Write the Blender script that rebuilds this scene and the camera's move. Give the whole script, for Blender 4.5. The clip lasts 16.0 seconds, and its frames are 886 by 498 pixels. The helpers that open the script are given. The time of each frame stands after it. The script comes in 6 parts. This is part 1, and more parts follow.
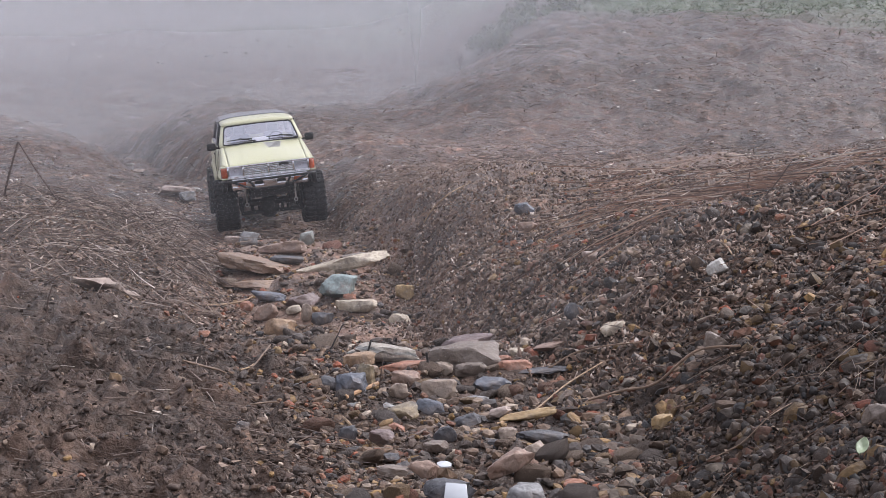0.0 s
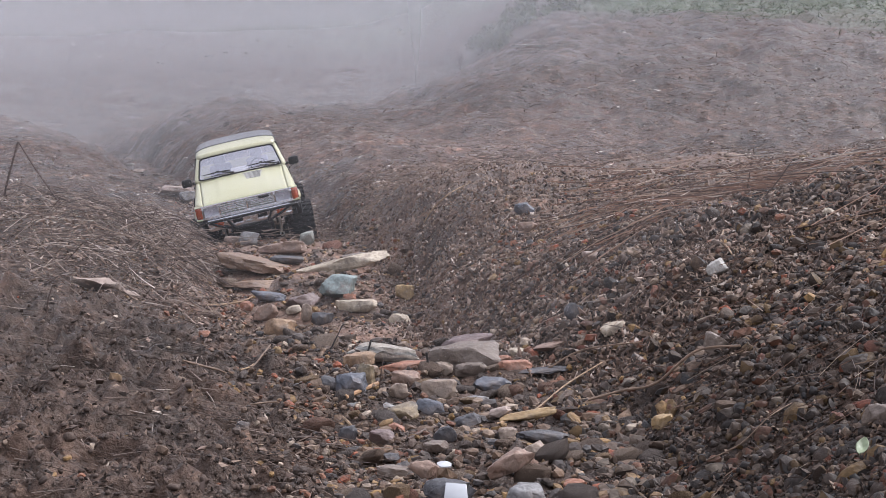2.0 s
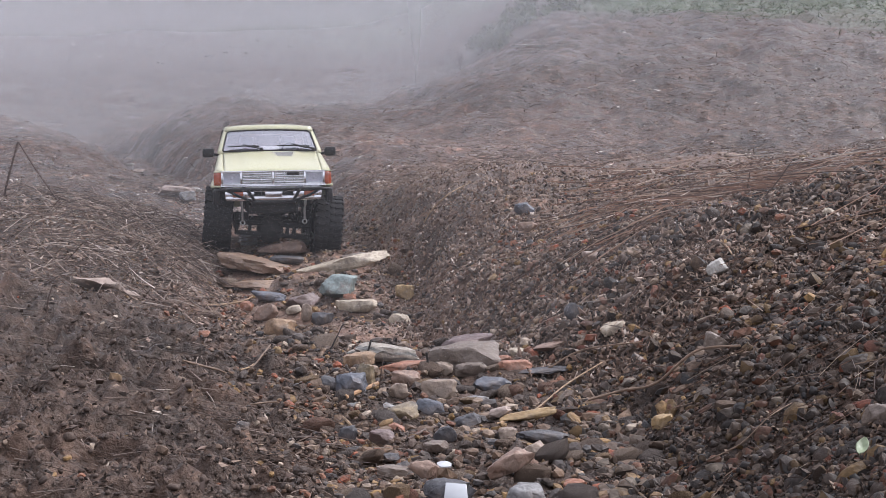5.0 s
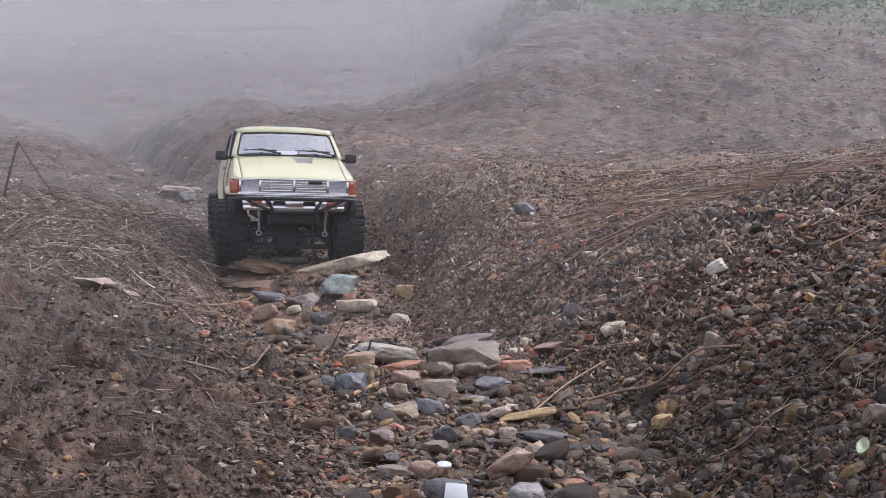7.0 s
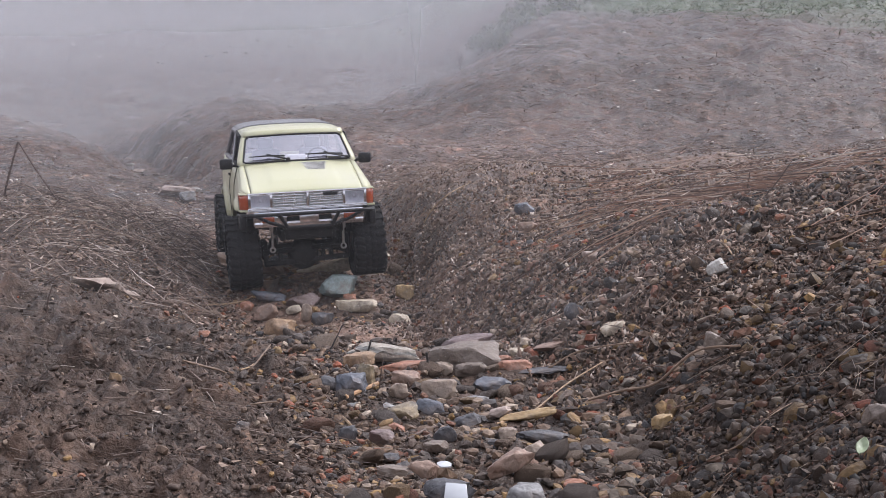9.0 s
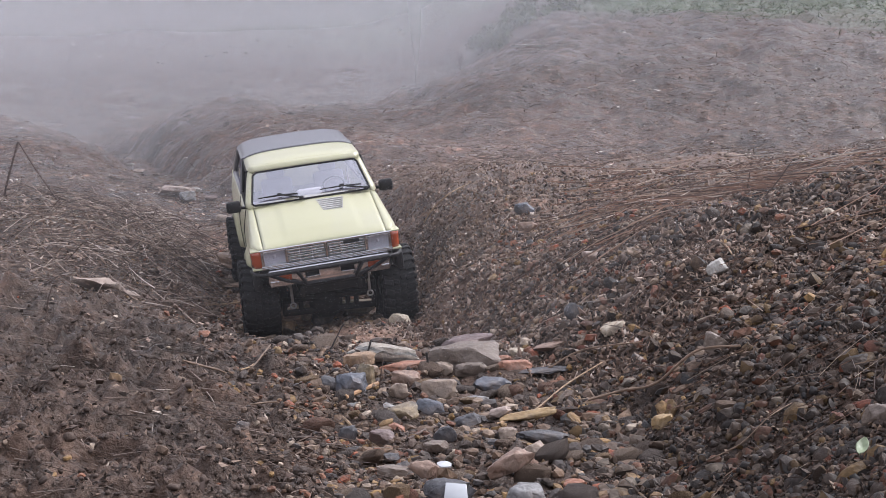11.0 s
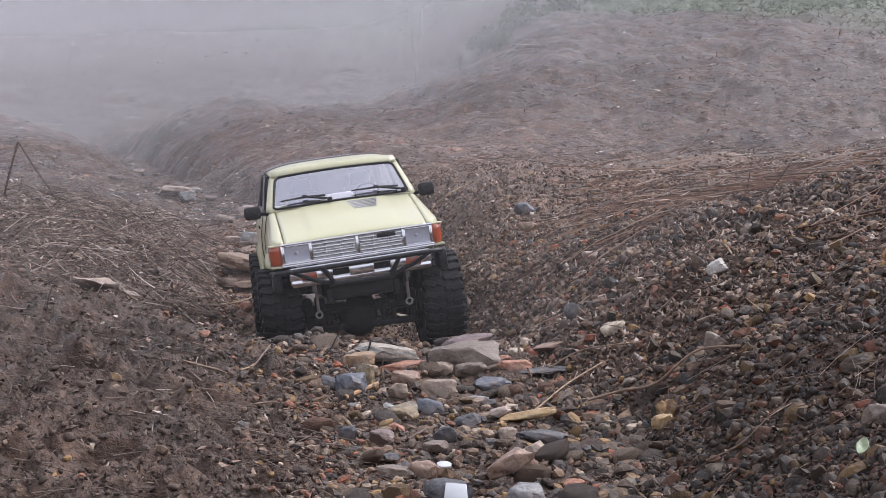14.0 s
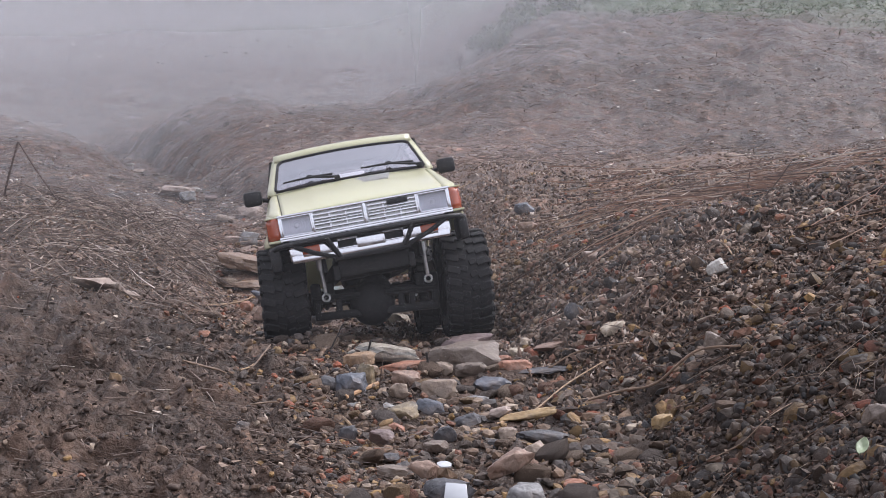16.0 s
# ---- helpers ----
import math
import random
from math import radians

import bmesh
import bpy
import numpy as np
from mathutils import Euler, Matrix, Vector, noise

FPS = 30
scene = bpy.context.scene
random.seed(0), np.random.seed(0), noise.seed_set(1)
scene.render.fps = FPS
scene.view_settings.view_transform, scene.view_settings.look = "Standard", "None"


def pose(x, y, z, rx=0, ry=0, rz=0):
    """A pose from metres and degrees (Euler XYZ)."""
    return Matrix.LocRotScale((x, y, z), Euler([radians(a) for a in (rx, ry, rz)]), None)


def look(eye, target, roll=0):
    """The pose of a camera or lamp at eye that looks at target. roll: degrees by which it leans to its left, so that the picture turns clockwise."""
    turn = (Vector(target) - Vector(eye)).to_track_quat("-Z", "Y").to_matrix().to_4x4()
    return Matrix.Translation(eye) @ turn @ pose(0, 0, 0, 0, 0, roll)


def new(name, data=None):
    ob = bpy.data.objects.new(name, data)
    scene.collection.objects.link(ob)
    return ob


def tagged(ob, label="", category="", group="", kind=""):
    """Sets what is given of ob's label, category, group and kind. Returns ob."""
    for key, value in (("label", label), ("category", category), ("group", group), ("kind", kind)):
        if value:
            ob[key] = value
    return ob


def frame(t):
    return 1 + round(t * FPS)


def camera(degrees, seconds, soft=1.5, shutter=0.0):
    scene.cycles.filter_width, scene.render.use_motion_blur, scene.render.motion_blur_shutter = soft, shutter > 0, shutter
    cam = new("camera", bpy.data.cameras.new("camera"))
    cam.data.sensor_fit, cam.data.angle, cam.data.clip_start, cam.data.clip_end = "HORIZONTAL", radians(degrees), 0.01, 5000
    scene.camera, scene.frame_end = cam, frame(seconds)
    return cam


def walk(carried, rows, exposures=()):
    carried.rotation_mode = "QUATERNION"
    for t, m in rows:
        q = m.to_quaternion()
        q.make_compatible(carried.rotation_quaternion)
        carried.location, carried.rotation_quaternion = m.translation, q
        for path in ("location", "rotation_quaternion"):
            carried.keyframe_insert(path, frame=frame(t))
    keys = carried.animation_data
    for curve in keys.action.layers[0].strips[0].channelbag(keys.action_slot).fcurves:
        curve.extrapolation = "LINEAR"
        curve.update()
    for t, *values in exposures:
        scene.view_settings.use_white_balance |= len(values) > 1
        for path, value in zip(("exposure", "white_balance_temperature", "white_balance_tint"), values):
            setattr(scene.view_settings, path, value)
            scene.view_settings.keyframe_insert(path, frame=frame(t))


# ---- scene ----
cam = camera(38.0, 16.0, soft=0.9, shutter=0.5)
EYE = (0.0, 0.0, 0.20)
STAND = pose(*EYE, 85.0, 0, 0)
walk(cam, [(0.0, STAND), (16.0, STAND)], [(0.0, 1.26, 6150, 14), (16.0, 1.26, 6150, 14)])

# ---- world and light: thick morning fog, soft light from the whole sky ----
world = bpy.data.worlds.new("fog_sky")
scene.world = world
world.use_nodes = True
wn, wl = world.node_tree.nodes, world.node_tree.links
sky = wn.new("ShaderNodeTexSky")
sky.sky_type, sky.sun_disc = "NISHITA", False
sky.sun_elevation, sky.sun_rotation = radians(43), radians(63)
sky.air_density, sky.dust_density = 2.0, 6.0
grey = wn.new("ShaderNodeHueSaturation")
grey.inputs["Saturation"].default_value = 0.25
wl.new(sky.outputs[0], grey.inputs["Color"])
veil_mix = wn.new("ShaderNodeMix")
veil_mix.data_type = "RGBA"
veil_mix.inputs[0].default_value = 0.6
veil_mix.inputs[7].default_value = (4.4, 4.45, 4.9, 1)
wl.new(grey.outputs[0], veil_mix.inputs[6])
wl.new(veil_mix.outputs[2], wn["Background"].inputs["Color"])
wn["Background"].inputs["Strength"].default_value = 0.135
sun = new("sun", bpy.data.lights.new("sun", "SUN"))
sun.data.energy, sun.data.angle, sun.data.color = 1.3, radians(40), (1.0, 0.97, 0.95)
sun.matrix_world = look((0, 0, 0), (-0.9, -0.45, -0.95))


# ---- materials ----
def mat(name, colour=(0.5, 0.5, 0.5), rough=0.6, metal=0.0, spec=0.5, coat=0.0):
    m = bpy.data.materials.new(name)
    m.use_nodes = True
    b = m.node_tree.nodes["Principled BSDF"]
    b.inputs["Base Color"].default_value = (*colour, 1)
    b.inputs["Roughness"].default_value = rough
    b.inputs["Metallic"].default_value = metal
    b.inputs["Specular IOR Level"].default_value = spec
    b.inputs["Coat Weight"].default_value = coat
    b.inputs["Coat Roughness"].default_value = 0.12
    return m


def noise_tex(m, scale, detail=4.0, rough=0.6, space="Object"):
    n, l = m.node_tree.nodes, m.node_tree.links
    tc = n.new("ShaderNodeTexCoord")
    t = n.new("ShaderNodeTexNoise")
    t.inputs["Scale"].default_value, t.inputs["Detail"].default_value = scale, detail
    t.inputs["Roughness"].default_value = rough
    l.new(tc.outputs[space], t.inputs["Vector"])
    return t.outputs["Fac"]


def ramp(m, fac, stops, constant=False):
    r = m.node_tree.nodes.new("ShaderNodeValToRGB")
    r.color_ramp.interpolation = "CONSTANT" if constant else "LINEAR"
    e = r.color_ramp.elements
    while len(e) < len(stops):
        e.new(0.5)
    for k, (p, c) in zip(e, stops):
        k.position, k.color = p, (*c, 1)
    m.node_tree.links.new(fac, r.inputs[0])
    return r.outputs[0]


def mix(m, fac, a, b, how="MIX"):
    x = m.node_tree.nodes.new("ShaderNodeMix")
    x.data_type, x.blend_type = "RGBA", how
    for sock, v in ((x.inputs[0], fac), (x.inputs[6], a), (x.inputs[7], b)):
        if isinstance(v, (int, float)):
            sock.default_value = v
        elif isinstance(v, tuple):
            sock.default_value = (*v, 1)
        else:
            m.node_tree.links.new(v, sock)
    return x.outputs[2]


def put(m, socket, out):
    m.node_tree.links.new(out, m.node_tree.nodes["Principled BSDF"].inputs[socket])


def bump(m, fac, dist, strength=1.0):
    b = m.node_tree.nodes.new("ShaderNodeBump")
    b.inputs["Distance"].default_value, b.inputs["Strength"].default_value = dist, strength
    m.node_tree.links.new(fac, b.inputs["Height"])
    put(m, "Normal", b.outputs[0])


def random_fac(m, island=True):
    if island:
        return m.node_tree.nodes.new("ShaderNodeNewGeometry").outputs["Random Per Island"]
    return m.node_tree.nodes.new("ShaderNodeObjectInfo").outputs["Random"]


def soft_range(m, fac, lo, hi):
    r = m.node_tree.nodes.new("ShaderNodeMapRange")
    r.inputs["From Min"].default_value, r.inputs["From Max"].default_value = lo, hi
    m.node_tree.links.new(fac, r.inputs["Value"])
    return r.outputs[0]


def varied(name, colour, rough, scale, amount=0.35, relief=0.0, metal=0.0, spec=0.5, coat=0.0):
    """A surface of one colour with grain at two scales."""
    m = mat(name, colour, rough, metal, spec, coat)
    dark = tuple(c * (1 - amount) for c in colour)
    light = tuple(min(1, c * (1 + amount)) for c in colour)
    fine = noise_tex(m, scale, 5)
    big = noise_tex(m, scale * 0.13, 3)
    c = ramp(m, fine, [(0.3, dark), (0.7, light)])
    put(m, "Base Color", mix(m, soft_range(m, big, 0.35, 0.7), c, mix(m, 1.0, c, (1 - amount * 0.8,) * 3, "MULTIPLY")))
    if relief:
        bump(m, fine, relief)
    return m


STONE_TONES = [(0.0, (0.05, 0.045, 0.044)), (0.14, (0.09, 0.066, 0.053)), (0.30, (0.13, 0.09, 0.066)),
               (0.44, (0.072, 0.07, 0.072)), (0.52, (0.17, 0.115, 0.08)), (0.63, (0.21, 0.1, 0.064)),
               (0.71, (0.048, 0.039, 0.035)), (0.79, (0.26, 0.165, 0.075)), (0.87, (0.27, 0.205, 0.155)),
               (0.93, (0.25, 0.085, 0.05)), (0.97, (0.42, 0.35, 0.28))]


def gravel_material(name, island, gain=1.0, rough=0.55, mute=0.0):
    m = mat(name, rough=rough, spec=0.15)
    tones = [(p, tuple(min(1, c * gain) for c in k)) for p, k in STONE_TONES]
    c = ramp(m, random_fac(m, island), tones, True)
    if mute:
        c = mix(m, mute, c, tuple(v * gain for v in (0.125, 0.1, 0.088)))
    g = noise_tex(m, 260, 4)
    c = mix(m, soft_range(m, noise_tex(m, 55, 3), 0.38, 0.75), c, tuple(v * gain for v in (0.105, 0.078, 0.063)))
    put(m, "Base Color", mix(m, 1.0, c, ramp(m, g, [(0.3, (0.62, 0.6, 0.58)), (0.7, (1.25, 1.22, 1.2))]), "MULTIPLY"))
    bump(m, g, 0.0012)
    return m


# ground: wet brown soil, greener far up the hill
SOIL = mat("wet_soil", rough=0.72, spec=0.22)
n1, n2, n3 = noise_tex(SOIL, 90, 6, 0.7), noise_tex(SOIL, 9, 5), noise_tex(SOIL, 1.1, 4)
soil_c = ramp(SOIL, n1, [(0.25, (0.027, 0.0195, 0.016)), (0.5, (0.075, 0.055, 0.045)), (0.75, (0.15, 0.113, 0.092))])
soil_c = mix(SOIL, soft_range(SOIL, n2, 0.42, 0.62), soil_c, mix(SOIL, 1.0, soil_c, (1.12, 1.0, 0.92), "MULTIPLY"))
grass_fac = SOIL.node_tree.nodes.new("ShaderNodeAttribute")
grass_fac.attribute_name = "turf"
green_c = ramp(SOIL, n1, [(0.3, (0.028, 0.046, 0.018)), (0.7, (0.08, 0.11, 0.045))])
n4 = noise_tex(SOIL, 24, 6, 0.75)
soil_c = mix(SOIL, 0.75, soil_c, mix(SOIL, 1.0, soil_c, ramp(SOIL, n4, [(0.32, (0.45, 0.43, 0.42)), (0.52, (1.0, 1.0, 1.0)), (0.72, (1.9, 1.75, 1.65))]), "MULTIPLY"))
n5 = noise_tex(SOIL, 4.5, 5, 0.65)
soil_c = mix(SOIL, 1.0, soil_c, ramp(SOIL, n5, [(0.35, (0.55, 0.53, 0.52)), (0.65, (1.1, 1.06, 1.03))]), "MULTIPLY")
# Paler soil under "dry": haze of the middle ground in colour, and sandy bed.
haze_sand_fac = SOIL.node_tree.nodes.new("ShaderNodeAttribute")
haze_sand_fac.attribute_name = "dry"
soil_c = mix(SOIL, haze_sand_fac.outputs["Fac"], soil_c, mix(SOIL, 1.0, soil_c, (2.5, 2.44, 2.4), "MULTIPLY"))
litter_fac = SOIL.node_tree.nodes.new("ShaderNodeAttribute")
litter_fac.attribute_name = "litter"
n6 = noise_tex(SOIL, 46, 3, 0.6)
speck = mix(SOIL, 1.0, soil_c, ramp(SOIL, n6, [(0.34, (0.37, 0.29, 0.26)), (0.5, (0.68, 0.56, 0.51)), (0.6, (0.76, 0.64, 0.59)), (0.69, (2.2, 1.92, 1.78))]), "MULTIPLY")
soil_c = mix(SOIL, litter_fac.outputs["Fac"], soil_c, speck)
soil_c = mix(SOIL, grass_fac.outputs["Fac"], soil_c, green_c)
put(SOIL, "Base Color", soil_c)
put(SOIL, "Roughness", soft_range(SOIL, n2, 0.0, 1.3))
bump(SOIL, mix(SOIL, 0.65, n1, n4), 0.016)

# Gravel tones paled and muted: haze over the bank top, put into the colour.
HAZEGRAVEL = gravel_material("hazed_bank_stone", True, 1.35, 0.8, 0.65)
# Same stone tones, darkened for the near bank.
DARKGRAVEL = gravel_material("dark_bank_gravel", True, 0.45, 0.5)
# Wet soil in a darker copy, with shade put into its tone.
SHADESOIL = varied("shaded_wet_soil", (0.043, 0.031, 0.025), 0.6, 110, 0.45, 0.003, spec=0.25)
MUD = varied("brown_mud", (0.088, 0.063, 0.051), 0.7, 110, 0.4, 0.003, spec=0.25)
GRAVEL = gravel_material("mixed_gravel", True, 1.05)
STONE = gravel_material("mixed_stone", False, 0.9, 0.6, 0.35)
NEEDLE = mat("pine_needle", rough=0.55)
put(NEEDLE, "Base Color", ramp(NEEDLE, random_fac(NEEDLE), [(0.0, (0.03, 0.02, 0.017)), (0.4, (0.075, 0.045, 0.033)), (0.7, (0.14, 0.075, 0.05)), (0.9, (0.22, 0.15, 0.105)), (1.0, (0.42, 0.34, 0.27))]))
DRIFT = mat("red_needle_drift", rough=0.6)
put(DRIFT, "Base Color", ramp(DRIFT, random_fac(DRIFT), [(0.0, (0.05, 0.03, 0.025)), (0.35, (0.13, 0.075, 0.055)), (0.7, (0.24, 0.13, 0.085)), (0.9, (0.33, 0.23, 0.17)), (1.0, (0.5, 0.42, 0.35))]))
STALK = mat("weathered_stalk", rough=0.65)
put(STALK, "Base Color", ramp(STALK, random_fac(STALK), [(0.0, (0.05, 0.036, 0.031)), (0.35, (0.13, 0.092, 0.074)), (0.7, (0.22, 0.163, 0.13)), (0.92, (0.28, 0.215, 0.175)), (1.0, (0.36, 0.3, 0.26))]))
HEAPSTALK = mat("brown_heap_stalk", rough=0.65)
put(HEAPSTALK, "Base Color", ramp(HEAPSTALK, random_fac(HEAPSTALK), [(0.0, (0.04, 0.028, 0.023)), (0.4, (0.11, 0.077, 0.062)), (0.7, (0.2, 0.145, 0.118)), (0.9, (0.32, 0.25, 0.21)), (1.0, (0.5, 0.43, 0.38))]))
LONGSTALK = mat("lone_stalk", rough=0.65)
put(LONGSTALK, "Base Color", ramp(LONGSTALK, random_fac(LONGSTALK, False), [(0.0, (0.035, 0.025, 0.021)), (0.45, (0.1, 0.068, 0.054)), (0.75, (0.17, 0.12, 0.092)), (0.93, (0.28, 0.2, 0.15)), (1.0, (0.42, 0.35, 0.3))]))
# Bark crumbs in a lighter copy: middle-ground haze put into their colour.
HAZECHIP = mat("hazed_bark_crumb", rough=0.8, spec=0.2)
put(HAZECHIP, "Base Color", ramp(HAZECHIP, random_fac(HAZECHIP), [(0.0, (0.035, 0.025, 0.021)), (0.35, (0.15, 0.103, 0.08)), (0.65, (0.26, 0.183, 0.143)), (0.88, (0.34, 0.26, 0.21)), (1.0, (0.55, 0.47, 0.41))]))
SLOPECHIP = mat("slope_crumb", rough=0.85, spec=0.15)
put(SLOPECHIP, "Base Color", ramp(SLOPECHIP, random_fac(SLOPECHIP), [(0.0, (0.13, 0.087, 0.068)), (0.4, (0.19, 0.13, 0.1)), (0.75, (0.28, 0.2, 0.158)), (0.92, (0.5, 0.4, 0.33)), (1.0, (0.85, 0.79, 0.72))]))
CHIP = mat("bark_crumb", rough=0.7)
put(CHIP, "Base Color", ramp(CHIP, random_fac(CHIP), [(0.0, (0.035, 0.024, 0.02)), (0.4, (0.1, 0.065, 0.05)), (0.75, (0.17, 0.115, 0.088)), (0.93, (0.28, 0.2, 0.15)), (1.0, (0.5, 0.42, 0.35))]))
SOILCRUMB = mat("soil_and_bark_crumb", rough=0.65, spec=0.25)
put(SOILCRUMB, "Base Color", ramp(SOILCRUMB, random_fac(SOILCRUMB), [(0.0, (0.018, 0.013, 0.011)), (0.5, (0.045, 0.032, 0.026)), (0.8, (0.085, 0.057, 0.043)), (0.94, (0.15, 0.1, 0.07)), (1.0, (0.27, 0.2, 0.15))]))
GRASS = mat("wet_grass", rough=0.5)
put(GRASS, "Base Color", ramp(GRASS, random_fac(GRASS), [(0.0, (0.022, 0.04, 0.014)), (0.6, (0.055, 0.095, 0.033)), (1.0, (0.12, 0.135, 0.055))]))
TWIG = varied("dark_twig", (0.075, 0.045, 0.035), 0.65, 160, 0.5, 0.001)
BROWNTWIG = varied("brown_twig", (0.19, 0.125, 0.085), 0.6, 160, 0.45, 0.001)
STRAW = varied("pale_stalk", (0.3, 0.2, 0.12), 0.6, 160, 0.4, 0.0006)
BLACKTWIG = varied("black_stub", (0.02, 0.016, 0.015), 0.6, 160, 0.5, 0.001)


def fog_material(name, veil, tone, scale):
    """Thin mist: part of the light is scattered, the rest goes through."""
    m = bpy.data.materials.new(name)
    m.use_nodes = True
    n, l = m.node_tree.nodes, m.node_tree.links
    n.remove(n["Principled BSDF"])
    d, tl, tr = n.new("ShaderNodeBsdfDiffuse"), n.new("ShaderNodeBsdfTranslucent"), n.new("ShaderNodeBsdfTransparent")
    d.inputs[0].default_value = tl.inputs[0].default_value = (*tone, 1)
    both, out = n.new("ShaderNodeMixShader"), n.new("ShaderNodeMixShader")
    l.new(d.outputs[0], both.inputs[1]), l.new(tl.outputs[0], both.inputs[2])
    f = noise_tex(m, scale, 3, 0.5)
    r = n.new("ShaderNodeMapRange")
    r.inputs["From Min"].default_value, r.inputs["From Max"].default_value = 0.25, 0.75
    r.inputs["To Min"].default_value, r.inputs["To Max"].default_value = veil * 0.75, min(0.49, veil * 1.25)
    at = n.new("ShaderNodeAttribute")
    at.attribute_name = "thick"
    mu = n.new("ShaderNodeMath")
    mu.operation = "MULTIPLY"
    l.new(f, r.inputs["Value"]), l.new(r.outputs[0], mu.inputs[0]), l.new(at.outputs["Fac"], mu.inputs[1])
    l.new(mu.outputs[0], out.inputs[0]), l.new(tr.outputs[0], out.inputs[1]), l.new(both.outputs[0], out.inputs[2])
    l.new(out.outputs[0], n["Material Output"].inputs["Surface"])
    return m


# ---- mesh helpers ----
def part(name, bm, material, parent=None, label="", smooth=40):
    me = bpy.data.meshes.new(name)
    bmesh.ops.recalc_face_normals(bm, faces=bm.faces)
    for f in bm.faces:
        f.smooth = smooth > 0
    bm.to_mesh(me)
    bm.free()
    if smooth > 0:
        me.set_sharp_from_angle(angle=radians(smooth))
    me.materials.append(material)
    ob = new(name, me)
    if parent:
        ob.parent = parent
    return tagged(ob, label)


def soup(name, verts, faces, material, smooth=False):
    """One mesh from arrays."""
    me = bpy.data.meshes.new(name)
    k = faces.shape[1]
    me.vertices.add(len(verts)), me.loops.add(faces.size), me.polygons.add(len(faces))
    me.vertices.foreach_set("co", np.ascontiguousarray(verts, dtype=np.float32).ravel())
    me.loops.foreach_set("vertex_index", np.ascontiguousarray(faces, dtype=np.int32).ravel())
    me.polygons.foreach_set("loop_start", np.arange(0, faces.size, k, dtype=np.int32))
    me.polygons.foreach_set("use_smooth", np.full(len(faces), smooth))
    me.update(calc_edges=True)
    me.materials.append(material)
    return new(name, me)


def box(bm, c, s, bevel=0.0, rot=None, seg=2):
    b = bmesh.new()
    bmesh.ops.create_cube(b, size=1.0)
    for v in b.verts:
        v.co = Vector((v.co.x * s[0], v.co.y * s[1], v.co.z * s[2]))
    if bevel:
        bmesh.ops.bevel(b, geom=b.edges[:], offset=bevel, segments=seg, affect="EDGES", profile=0.5)
    m = Matrix.Translation(c) @ (rot.to_4x4() if rot else Matrix())
    bmesh.ops.transform(b, matrix=m, verts=b.verts)
    me = bpy.data.meshes.new("t")
    b.to_mesh(me), b.free()
    bm.from_mesh(me)
    bpy.data.meshes.remove(me)
    return bm


def tube(bm, pts, radii, seg=8):
    """A round bar along points, with closed ends."""
    pts = [Vector(p) for p in pts]
    if not isinstance(radii, (list, tuple)):
        radii = [radii] * len(pts)
    rings = []
    up = Vector((0.31, 0.22, 0.92))
    for i, p in enumerate(pts):
        d = (pts[min(i + 1, len(pts) - 1)] - pts[max(i - 1, 0)]).normalized()
        a = d.cross(up).normalized()
        b = d.cross(a)
        rings.append([bm.verts.new(p + radii[i] * (math.cos(k * math.tau / seg) * a + math.sin(k * math.tau / seg) * b)) for k in range(seg)])
    for r, s in zip(rings, rings[1:]):
        for k in range(seg):
            bm.faces.new((r[k], r[(k + 1) % seg], s[(k + 1) % seg], s[k]))
    bm.faces.new(rings[0]), bm.faces.new(rings[-1])
    return bm


def prism(bm, outline, x0, x1, axis=0):
    """A flat outline pushed along an axis: outline in the two other axes, in order."""
    def at(p, x):
        q = list(p)
        q.insert(axis, x)
        return bm.verts.new(q)
    a, b = [at(p, x0) for p in outline], [at(p, x1) for p in outline]
    n = len(outline)
    for i in range(n):
        bm.faces.new((a[i], a[(i + 1) % n], b[(i + 1) % n], b[i]))
    bm.faces.new(a), bm.faces.new(b)
    return bm


def sheet(bm, rows):
    """A surface through rows of points."""
    vs = [[bm.verts.new(p) for p in r] for r in rows]
    for a, b in zip(vs, vs[1:]):
        for i in range(len(a) - 1):
            bm.faces.new((a[i], a[i + 1], b[i + 1], b[i]))
    return vs


def thicken(ob, t):
    m = ob.modifiers.new("thickness", "SOLIDIFY")
    m.thickness, m.offset = t, -1
    return ob


# ---- the lie of the land ----
def value_noise(x, y, seed):
    xi, yi = np.floor(x).astype(np.int64), np.floor(y).astype(np.int64)
    xf, yf = x - xi, y - yi
    def h(a, b):
        n = (a * 374761393 + b * 668265263 + seed * 974634777) & 0xFFFFFFFF
        n = ((n ^ (n >> 13)) * 1274126177) & 0xFFFFFFFF
        return ((n ^ (n >> 16)) & 0xFFFF) / 65535.0
    u, v = xf * xf * (3 - 2 * xf), yf * yf * (3 - 2 * yf)
    return (h(xi, yi) * (1 - u) + h(xi + 1, yi) * u) * (1 - v) + (h(xi, yi + 1) * (1 - u) + h(xi + 1, yi + 1) * u) * v - 0.5


def fbm(x, y, scale, seed, octaves=4):
    t, a = 0.0, 1.0
    for k in range(octaves):
        t = t + a * value_noise(x * scale + 17.3 * k, y * scale - 9.1 * k, seed + k)
        scale, a = scale * 2.03, a * 0.52
    return t


